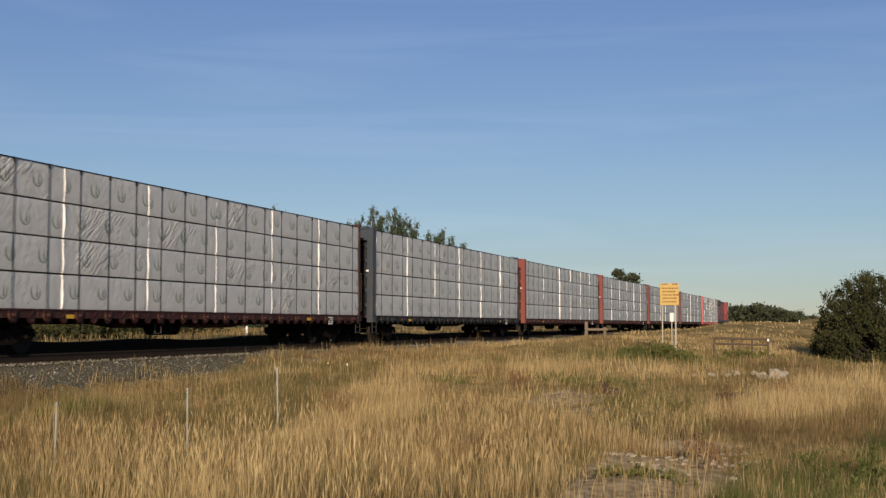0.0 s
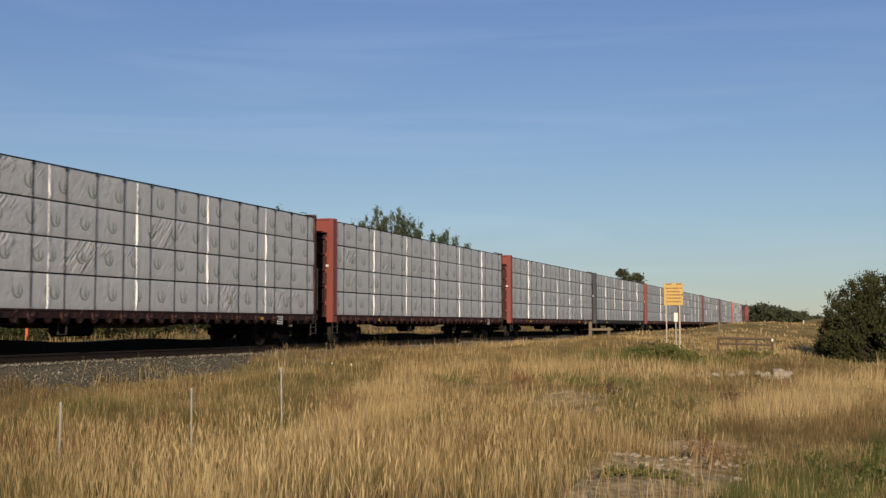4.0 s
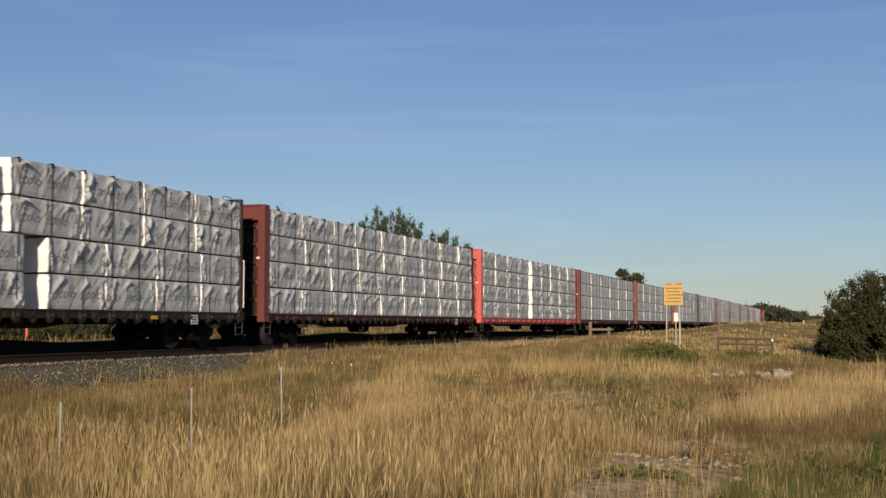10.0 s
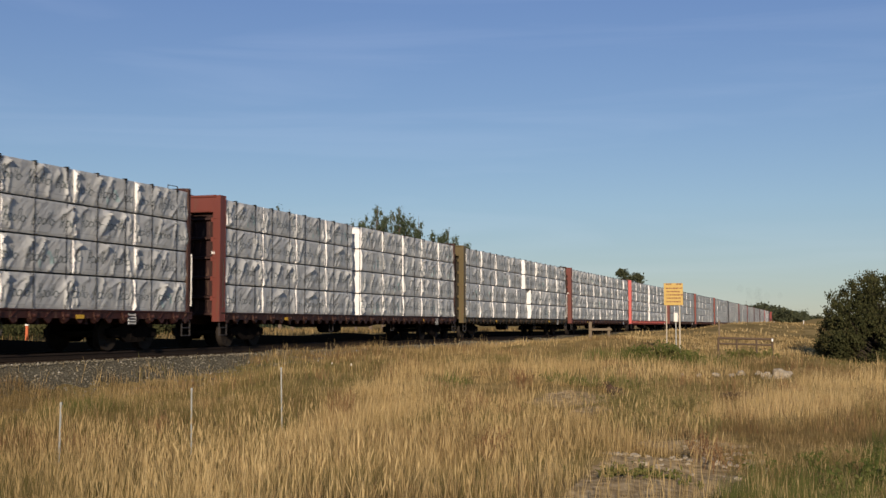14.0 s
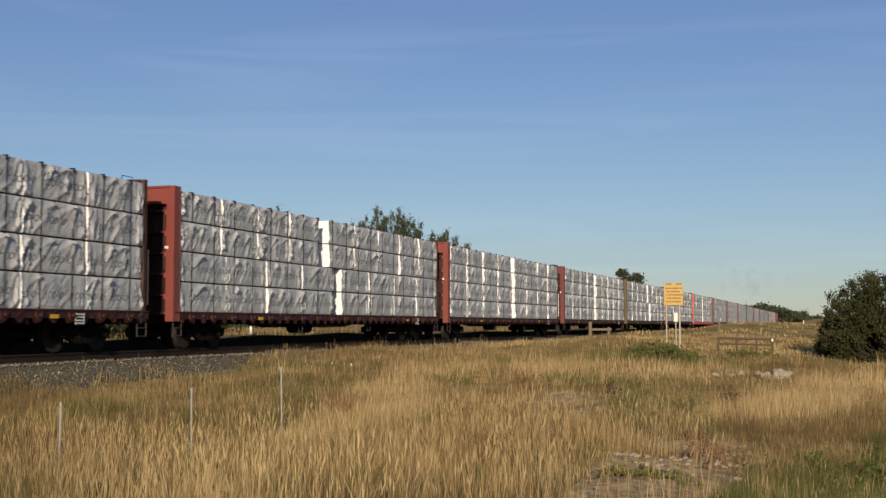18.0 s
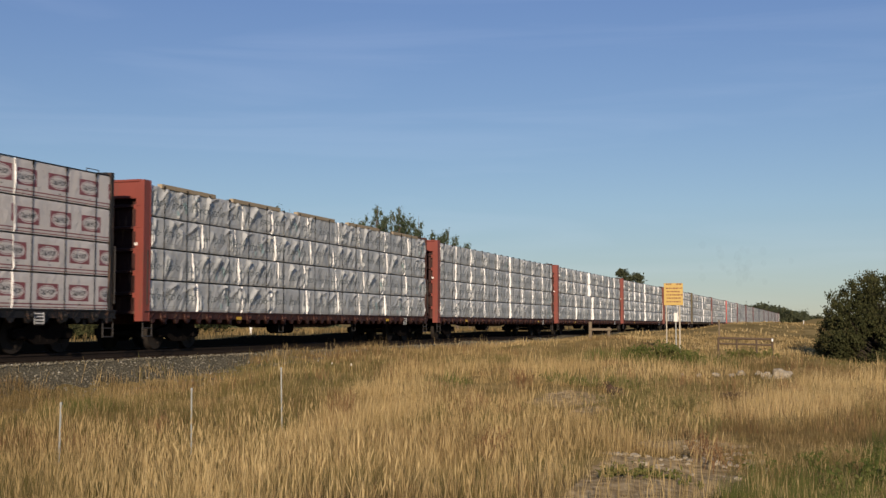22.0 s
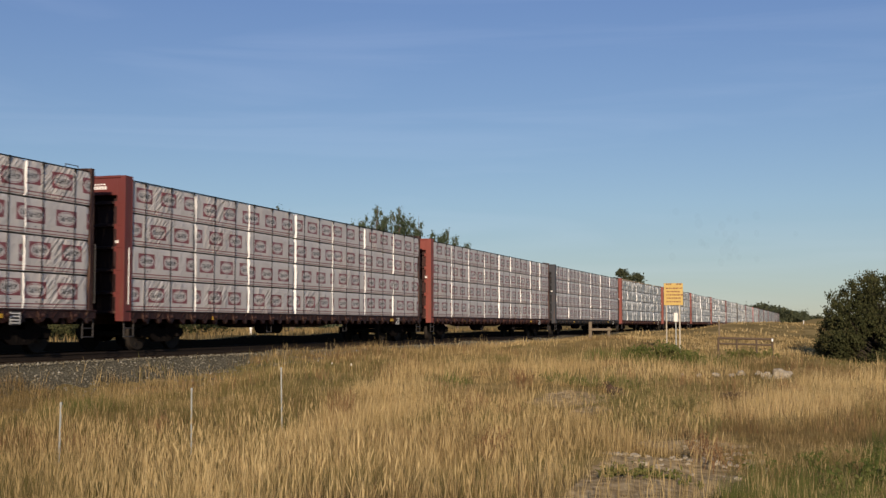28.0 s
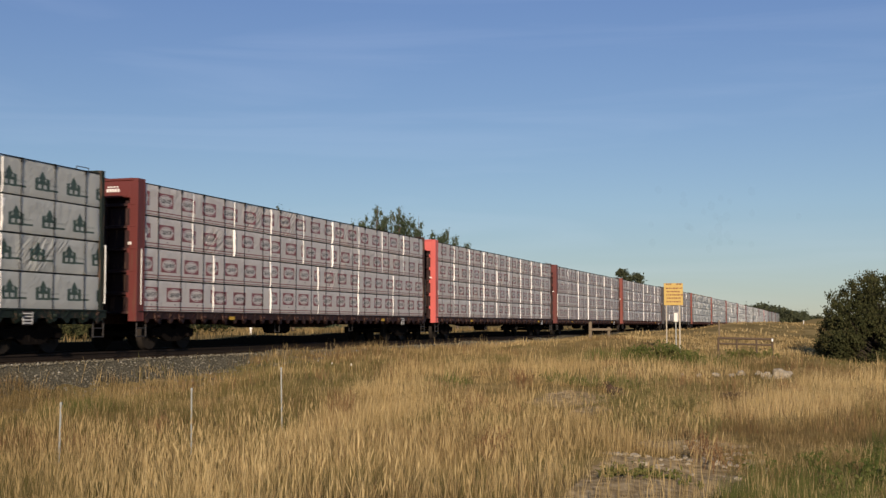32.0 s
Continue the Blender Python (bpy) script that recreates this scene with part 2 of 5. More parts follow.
M["tie"] = plain("tie_wood", (0.026, 0.020, 0.016), 1.0, spec=0.0)
M["galv"] = plain("galvanised_post", (0.23, 0.24, 0.225), 0.5, 0.3, 0.15, 12)
M["signface"] = plain("sign_yellow", (0.40, 0.255, 0.035), 0.45, vary=0.12, scale=3)
M["signink"] = plain("sign_ink", (0.19, 0.075, 0.02), 0.6)
M["wood"] = plain("grey_wood", (0.15, 0.115, 0.075), 0.85)
M["signpost"] = plain("pale_wood", (0.38, 0.34, 0.265), 0.7, vary=0.15)
M["whitepost"] = plain("white_paint", (0.68, 0.65, 0.58), 0.6, vary=0.12)
M["orange"] = plain("orange_plastic", (0.50, 0.13, 0.05), 0.5, vary=0.1)
M["rust"] = plain("rusty_pipe", (0.085, 0.058, 0.036), 0.8)
M["rock"] = plain("pale_rock", (0.31, 0.265, 0.19), 0.9, vary=0.3, scale=6)
M["clay"] = plain("red_clay", (0.06, 0.034, 0.02), 0.95, vary=0.4, scale=6)
M["locored"] = paint("engine_red", (0.19, 0.024, 0.018), 0.4, 0.1)
M["locoblack"] = paint("engine_black", (0.025, 0.025, 0.027), 0.5, 0.1)
M["glass"] = plain("cab_glass", (0.02, 0.025, 0.03), 0.08, vary=0.1, spec=0.6)
M["bark"] = plain("bark", (0.13, 0.10, 0.075), 0.95, vary=0.35, scale=5)
M["twig"] = plain("dark_twigs", (0.04, 0.032, 0.022), 0.95, vary=0.3, scale=5)
M["leaf"] = leafy("tree_leaves", [(0.0, (0.062, 0.085, 0.050)), (0.5, (0.098, 0.125, 0.072)), (1.0, (0.155, 0.172, 0.092))], 0.4)
M["bushleaf"] = leafy("bush_leaves", [(0.0, (0.034, 0.040, 0.018)), (0.5, (0.062, 0.067, 0.028)), (1.0, (0.115, 0.105, 0.048))], 0.35)
M["farleaf"] = leafy("far_leaves", [(0.0, (0.05, 0.06, 0.036)), (0.6, (0.08, 0.09, 0.05)), (1.0, (0.12, 0.115, 0.06))], 0.3)
M["dry"] = leafy("dry_grass_blades", [(0.0, (0.120, 0.086, 0.038)), (0.35, (0.225, 0.160, 0.068)), (0.65, (0.355, 0.254, 0.110)), (1.0, (0.60, 0.445, 0.205))], 0.45)
M["pale"] = leafy("pale_grass_blades", [(0.0, (0.333, 0.238, 0.109)), (0.5, (0.540, 0.397, 0.184)), (1.0, (0.805, 0.621, 0.320))], 0.45)
M["olivegrass"] = leafy("olive_grass_blades", [(0.0, (0.085, 0.084, 0.030)), (0.4, (0.150, 0.136, 0.047)), (0.7, (0.235, 0.192, 0.074)), (1.0, (0.38, 0.29, 0.125))], 0.45)
M["greengrass"] = leafy("green_weeds", [(0.0, (0.060, 0.082, 0.023)), (0.5, (0.115, 0.135, 0.038)), (1.0, (0.24, 0.205, 0.078))], 0.4)
M["feather"] = leafy("feathery_weed_stems", [(0.0, (0.13, 0.12, 0.046)), (0.5, (0.24, 0.205, 0.08)), (1.0, (0.42, 0.34, 0.15))], 0.45)
M["smoke"] = Nodes("exhaust_haze", 1.0).m
M["seed"] = leafy("seed_heads", [(0.0, (0.325, 0.231, 0.107)), (0.5, (0.500, 0.375, 0.180)), (1.0, (0.725, 0.575, 0.304))], 0.35)
M["russet"] = leafy("russet_weeds", [(0.0, (0.135, 0.074, 0.039)), (0.5, (0.230, 0.135, 0.067)), (1.0, (0.351, 0.230, 0.115))], 0.2)


def thin_smoke(m):
    """Almost clear, faintly dark."""
    t = m.node_tree
    clear, soot, mx = t.nodes.new("ShaderNodeBsdfTransparent"), t.nodes.new("ShaderNodeBsdfDiffuse"), t.nodes.new("ShaderNodeMixShader")
    soot.inputs[0].default_value = (0.05, 0.05, 0.05, 1)
    mx.inputs[0].default_value = 0.028
    t.links.new(clear.outputs[0], mx.inputs[1])
    t.links.new(soot.outputs[0], mx.inputs[2])
    t.links.new(mx.outputs[0], t.nodes["Material Output"].inputs[0])


thin_smoke(M["smoke"])


def stone_material():
    n = Nodes("ballast_stone", 1.0, 0, 0.0)
    r = n.node("ShaderNodeNewGeometry").outputs["Random Per Island"]
    return n.color(n.ramp(r, [(0.0, (0.075, 0.067, 0.046)), (0.5, (0.142, 0.128, 0.092)), (0.9, (0.21, 0.193, 0.15)), (1.0, (0.32, 0.30, 0.25))]))


M["ballast"] = stone_material()


def ground_material():
    """Dry prairie soil and thatch, with gravel by the track and sand where the turf is bare."""
    n = Nodes("prairie_ground", 1.0, 0, 0.0)
    pos = n.node("ShaderNodeNewGeometry").outputs["Position"]
    sep = n.node("ShaderNodeSeparateXYZ")
    n.put(sep.inputs[0], pos)
    thatch = n.ramp(n.noise(0.25, 6, vec=pos), [(0.3, (0.165, 0.125, 0.052)), (0.5, (0.30, 0.22, 0.09)), (0.7, (0.43, 0.315, 0.135))])
    speck = n.noise(14, 4, vec=pos)
    col = n.mix(n.math("MULTIPLY", speck, 0.5), thatch, (0.16, 0.12, 0.05))
    soil = n.math("MULTIPLY", n.math("GREATER_THAN", n.noise(3.2, 5, vec=pos), 0.57), 0.4)
    col = n.mix(soil, col, (0.11, 0.078, 0.042))
    grav = n.ramp(n.noise(22, 3, vec=pos), [(0.35, (0.055, 0.049, 0.033)), (0.55, (0.128, 0.115, 0.080)), (0.7, (0.22, 0.20, 0.146))])
    d = n.math("ABSOLUTE", n.math("ADD", sep.outputs[0], -TRACK_X))
    near = n.math("LESS_THAN", n.math("ADD", d, n.math("MULTIPLY", n.noise(1.4, 3, vec=pos), 0.8)), 3.3)
    col = n.mix(near, col, grav)
    # train's shade painted into the ground: dark bed at the rails, dark bank behind
    bed_shade = n.math("LESS_THAN", n.math("ADD", d, n.math("MULTIPLY", n.noise(2.5, 3, vec=pos), 0.5)), 1.95)
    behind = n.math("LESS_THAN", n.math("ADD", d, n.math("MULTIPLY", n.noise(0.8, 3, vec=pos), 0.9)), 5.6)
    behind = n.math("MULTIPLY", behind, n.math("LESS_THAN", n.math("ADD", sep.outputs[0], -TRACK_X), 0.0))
    col = n.mix(n.math("MAXIMUM", bed_shade, behind), col, n.mix(n.noise(12, 3, vec=pos), (0.010, 0.007, 0.004), (0.026, 0.019, 0.012)))

    def spot(cx, cy, rx, ry):
        q = n.math("ADD", n.math("POWER", n.math("DIVIDE", n.math("SUBTRACT", sep.outputs[0], cx), rx), 2.0), n.math("POWER", n.math("DIVIDE", n.math("SUBTRACT", sep.outputs[1], cy), ry), 2.0))
        return n.math("LESS_THAN", n.math("ADD", q, n.math("MULTIPLY", n.noise(2.0, 4, vec=pos), 1.2)), 1.5)

    sand = n.ramp(n.noise(7, 5, vec=pos), [(0.3, (0.15, 0.105, 0.055)), (0.45, (0.30, 0.22, 0.115)), (0.6, (0.40, 0.305, 0.17)), (0.75, (0.52, 0.415, 0.26))])
    for s in BARE:
        col = n.mix(spot(*s), col, sand)
    n.bump(n.math("ADD", n.noise(5, 3, vec=pos), n.math("MULTIPLY", n.noise(60, 3, vec=pos), 0.25)), 0.35, 0.05)
    return n.color(col)


# bare patches in the turf: centre and half widths
BARE = [(-2.0, 13.5, 0.85, 2.7), (-4.9, 23.8, 0.6, 1.3), (-5.9, 26.6, 0.95, 1.8), (-2.1, 17.4, 0.9, 0.6), (-5.2, 27.5, 0.55, 1.1)]
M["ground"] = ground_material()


# ---- mesh tools ----
class Shape:
    """Gathers corners and faces of one mesh."""

    def __init__(self):
        self.v, self.f = [], []

    def add(self, verts, faces):
        o = len(self.v)
        self.v += [tuple(p) for p in verts]
        self.f += [tuple(i + o for i in f) for f in faces]
        return self

    def box(self, x0, x1, y0, y1, z0, z1, c=0.012):
        """A box with chamfered edges."""
        lo, hi = (x0, y0, z0), (x1, y1, z1)
        c = min(c, *((b - a) * 0.3 for a, b in zip(lo, hi)))
        idx, verts = {}, []
        for s in ((a, b, d) for a in (0, 1) for b in (0, 1) for d in (0, 1)):
            for ax in range(3):
                p = [(hi if s[i] else lo)[i] + (0 if i == ax else (-c if s[i] else c)) for i in range(3)]
                idx[s, ax] = len(verts)
                verts.append(p)
        faces = []
        for ax in range(3):
            o = [i for i in range(3) if i != ax]
            for side in (0, 1):
                def key(a, b):
                    s = [0, 0, 0]
                    s[ax], s[o[0]], s[o[1]] = side, a, b
                    return tuple(s)
                q = [idx[key(0, 0), ax], idx[key(1, 0), ax], idx[key(1, 1), ax], idx[key(0, 1), ax]]
                faces.append(q if (side == 1) == (ax != 1) else q[::-1])
            for a in (0, 1):
                for b in (0, 1):
                    def corner(e):
                        s = [0, 0, 0]
                        s[ax], s[o[0]], s[o[1]] = e, a, b
                        return tuple(s)
                    q = [idx[corner(0), o[0]], idx[corner(1), o[0]], idx[corner(1), o[1]], idx[corner(0), o[1]]]
                    faces.append(q if ((a == b) == (ax != 1)) else q[::-1])
        for s in ((a, b, d) for a in (0, 1) for b in (0, 1) for d in (0, 1)):
            q = [idx[s, 0], idx[s, 1], idx[s, 2]]
            faces.append(q if sum(s) % 2 == 1 else q[::-1])
        return self.add(verts, faces)

    def tube(self, p, q, r0, r1=None, n=8):
        r1 = r0 if r1 is None else r1
        p, q = Vector(p), Vector(q)
        w = (q - p).normalized()
        a = w.orthogonal().normalized()
        b = w.cross(a)
        ring = [a * math.cos(2 * math.pi * i / n) + b * math.sin(2 * math.pi * i / n) for i in range(n)]
        verts = [p + d * r0 for d in ring] + [q + d * r1 for d in ring]
        faces = [(i, (i + 1) % n, n + (i + 1) % n, n + i) for i in range(n)] + [tuple(range(n))[::-1], tuple(range(n, 2 * n))]
        return self.add(verts, faces)

    def prism(self, outline, x0, x1):
        """An outline in (y, z) drawn out along x."""
        n = len(outline)
        verts = [(x0, y, z) for y, z in outline] + [(x1, y, z) for y, z in outline]
        faces = [(i, (i + 1) % n, n + (i + 1) % n, n + i) for i in range(n)] + [tuple(range(n))[::-1], tuple(range(n, 2 * n))]
        return self.add(verts, faces)

    def mesh(self, name, material, smooth=False):
        me = bpy.data.meshes.new(name)
        me.from_pydata(self.v, [], self.f)
        me.materials.append(material)
        if smooth:
            me.polygons.foreach_set("use_smooth", [True] * len(me.polygons))
        me.update()
        return me


def numpy_mesh(name, verts, faces, material, smooth=False):
    """A mesh from an array of corners and an array of faces, all with the same number of corners."""
    me = bpy.data.meshes.new(name)
    k = faces.shape[1]
    me.vertices.add(len(verts))
    me.vertices.foreach_set("co", np.ascontiguousarray(verts, np.float32).ravel())
    me.loops.add(faces.size)
    me.loops.foreach_set("vertex_index", np.ascontiguousarray(faces, np.int32).ravel())
    me.polygons.add(len(faces))
    me.polygons.foreach_set("loop_start", np.arange(0, faces.size, k, dtype=np.int32))
    if smooth:
        me.polygons.foreach_set("use_smooth", np.ones(len(faces), bool))
    me.materials.append(material)
    me.update(calc_edges=True)
    return me


def child(name, me, parent, label="", at=(0, 0, 0), rz=0.0):
    """One mesh object under a thing or under a part."""
    ob = new(name, me)
    ob.parent = parent
    ob.location = at
    if rz:
        ob.rotation_euler = (0, 0, radians(rz))
    return tagged(ob, label)


def thing(name, label, category, group="", kind="", me=None):
    return tagged(new(name, me), label, category, group, kind)


CACHE = {}


def cached(key, make):
    if key not in CACHE:
        CACHE[key] = make()
    return CACHE[key]


def smooth(v, a, b):
    t = np.clip((v - a) / (b - a), 0, 1)
    return t * t * (3 - 2 * t)


def bend(y):
    """The track leaves its straight line a little to the left, far off."""
    q = (np.asarray(y, float) - 180.0) / 25.0
    return -0.0155 * 25.0 * np.logaddexp(0.0, q)


# ---- ground ----
def height(x, y):
    """Height of the ground: near meadow, rise towards the sign, bank down to the bush, ballast bed."""
    x, y = np.asarray(x, float), np.asarray(y, float)
    left = 1 - smooth(x, -2.6, 1.2)
    right = smooth(y, 34, 50)
    side = left * right + (1 - right)
    base = -1.0 + (0.72 - 0.26 * smooth(x, -7.2, -4.2)) * smooth(y, 20, 46) * side + (0.45 + 0.75 * smooth(x, -14, -8)) * smooth(y, 52, 110) * side
    base = base + 0.25 * smooth(x, -7, -13) * smooth(y, 16, 30) * (1 - smooth(y, 34, 50))
    base = base + (0.10 * np.sin(x * 0.55 + 1.3) * np.sin(y * 0.31) + 0.05 * np.sin(x * 1.7 + y * 0.9) + 0.03 * np.sin(x * 3.1 - y * 2.3)) * (1 - smooth(y, 60, 140))
    base = base + 0.38 * np.exp(-((x + 8.2) / 2.6) ** 2 - ((y - 46) / 5.0) ** 2)
    base = base - 0.20 * np.exp(-((x + 9.0) / 3.6) ** 2) * (1 - smooth(y, 18, 30))
    u = x - TRACK_X - bend(y)
    bank = -0.26 + 0.46 * smooth(-u, 2.5, 4.9) + 0.05 * np.sin(y * 0.7) * smooth(-u, 3.5, 5)
    base = np.where(u < 0, bank + 0.06 * np.sin(x * 0.3) * np.sin(y * 0.2), base)
    base = base + 2.0 * smooth(y, 160, 460) * smooth(np.abs(u), 5, 14)
    bed = -0.20 - 0.55 * np.maximum(np.abs(u) - 2.05, 0)
    return np.maximum(base, bed)


def axis(lo, hi, fine, step, far, growth=1.28):
    """Grid lines: even between lo and hi, ever wider out to far."""
    mid = list(np.arange(lo, hi + 1e-6, fine))
    out, d = [], step
    p = mid[-1]
    while p < far:
        p += d
        out.append(p)
        d *= growth
    back, d = [], step
    p = mid[0]
    while p > -far:
        p -= d
        back.append(p)
        d *= growth
    return np.array(back[::-1] + mid + out)


def build_ground():
    xs, ys = axis(-30, 14, 0.22, 0.4, 4200), axis(4, 62, 0.3, 0.5, 4200)
    gx, gy = np.meshgrid(xs, ys)
    v = np.stack([gx, gy, height(gx, gy)], -1).reshape(-1, 3)
    nx, ny = len(xs), len(ys)
    i = np.arange(nx * ny).reshape(ny, nx)
    f = np.stack([i[:-1, :-1], i[:-1, 1:], i[1:, 1:], i[1:, :-1]], -1).reshape(-1, 4)
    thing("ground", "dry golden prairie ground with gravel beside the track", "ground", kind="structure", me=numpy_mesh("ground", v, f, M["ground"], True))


build_ground()


# ---- track ----
def build_track():
    track = thing("railway_track", "single straight railway track on a grey ballast bed", "railway track", kind="structure")
    track.location = (TRACK_X, 0, 0)
    ys = [-500.0, 100.0] + [120.0 + 20 * j for j in range(70)]
    for side in (-0.755, 0.755):
        sh = Shape()
        for w, z0, z1 in ((0.036, -0.045, 0.0), (0.010, -0.135, -0.044), (0.075, -0.165, -0.134)):
            verts = [(side + float(bend(y)) + dx, y, z) for y in ys for dx, z in ((-w, z0), (w, z0), (w, z1), (-w, z1))]
            faces = [(4 * j + a, 4 * j + (a + 1) % 4, 4 * j + 4 + (a + 1) % 4, 4 * j + 4 + a) for j in range(len(ys) - 1) for a in range(4)]
            sh.add(verts, faces)
        child("rail", sh.mesh("rail", M["rail"]), track)
    tie = Shape().box(-1.28, 1.28, -0.11, 0.11, -0.34, -0.165, 0.015).mesh("tie", M["tie"])
    for j in range(160):
        child("tie", tie, track, at=(random.uniform(-0.03, 0.03), 6 + j * 0.52, random.uniform(-0.004, 0.002)), rz=random.uniform(-0.8, 0.8))
    far = Shape()
    for j in list(range(-220, 0)) + list(range(160, 700)):
        bx = float(bend(6 + j * 0.52))
        far.box(bx - 1.28, bx + 1.28, 6 + j * 0.52 - 0.11, 6 + j * 0.52 + 0.11, -0.34, -0.166, 0.015)
    tagged(child("tie_row", far.mesh("tie_row", M["tie"]), track), kind="stuff")


build_track()


# ---- the train ----
LOAD, DECK, TIER = 22.5, 1.09, 0.875
HALF = LOAD / 2
CABLES = 18


def folds(kind, loose, Y, Z, length, h, rng):
    """How far the sheet stands out: sharp pulled folds, fans below the cables, gathered ends."""
    d = np.zeros_like(Y)

    def fold(py, pz, ang, ln, w, amp, back=0.06):
        # a crest that starts at (py, pz) and fades along ang; gentle on its sunny side, steep behind
        a = (Y - py) * math.cos(ang) + (Z - pz) * math.sin(ang)
        c = (Y - py) * math.sin(ang) - (Z - pz) * math.cos(ang)
        c = c if math.sin(ang) > 0 else -c
        side = np.where(c < 0, np.maximum(0, 1 + c / (1.5 * w)), np.maximum(0, 1 - c / (0.7 * w)))
        return amp * side * np.clip(1 - a / ln, 0, 1) ** 0.7 * np.clip(1 + a / back, 0, 1)

    k = {"script": 1.45 if loose else 1.0, "oval": 0.42, "house": 0.32, "swoosh": 0.22}[kind]
    y = rng.uniform(0.1, 0.7)
    while y < length:
        # pulled down and to the rear from where a cable pinches the top edge
        for _ in range(rng.integers(0, 4) if kind == "script" else rng.integers(0, 3)):
            d += fold(y, h - rng.uniform(0, 0.1), math.pi + rng.uniform(0.35, 1.45), rng.uniform(0.45, 1.2), rng.uniform(0.042, 0.075), k * rng.uniform(0.018, 0.045))
        if rng.random() < 0.5:
            d += fold(y + rng.uniform(-0.3, 0.3), rng.uniform(0, 0.1), rng.uniform(0.5, 1.3), rng.uniform(0.4, 0.8), rng.uniform(0.04, 0.07), k * rng.uniform(0.015, 0.04))
        if kind == "script" and rng.random() < 0.45:
            # one sheet corner hangs well out
            d += fold(y, h - rng.uniform(0, 0.35), math.pi + rng.uniform(0.8, 1.5), rng.uniform(0.4, 0.8), rng.uniform(0.09, 0.16), k * rng.uniform(0.03, 0.055))
        y += rng.uniform(0.5, 1.0)
    for end in (0.0, length):
        for _ in range(5 if kind == "script" else 3):
            py = end + rng.uniform(-0.05, 0.3) * (1 if end == 0 else -1)
            d += fold(py, rng.uniform(0.0, 0.25), rng.uniform(1.35, 1.8), rng.uniform(0.45, 1.0), rng.uniform(0.035, 0.055), min(max(k, 0.35), 1.1) * rng.uniform(0.015, 0.045))
    for _ in range(int(4 * length)):
        d += rng.choice([-0.7, 1.0]) * fold(rng.uniform(0, length), rng.uniform(0, h), rng.uniform(0.3, 2.2), rng.uniform(0.15, 0.4), rng.uniform(0.04, 0.06), k * rng.uniform(0.005, 0.014))
    # slack between the cables
    return d + k * 0.008 * np.sin(np.pi * Z / h) * np.sin(Y * 5.3 + rng.uniform(0, 6))


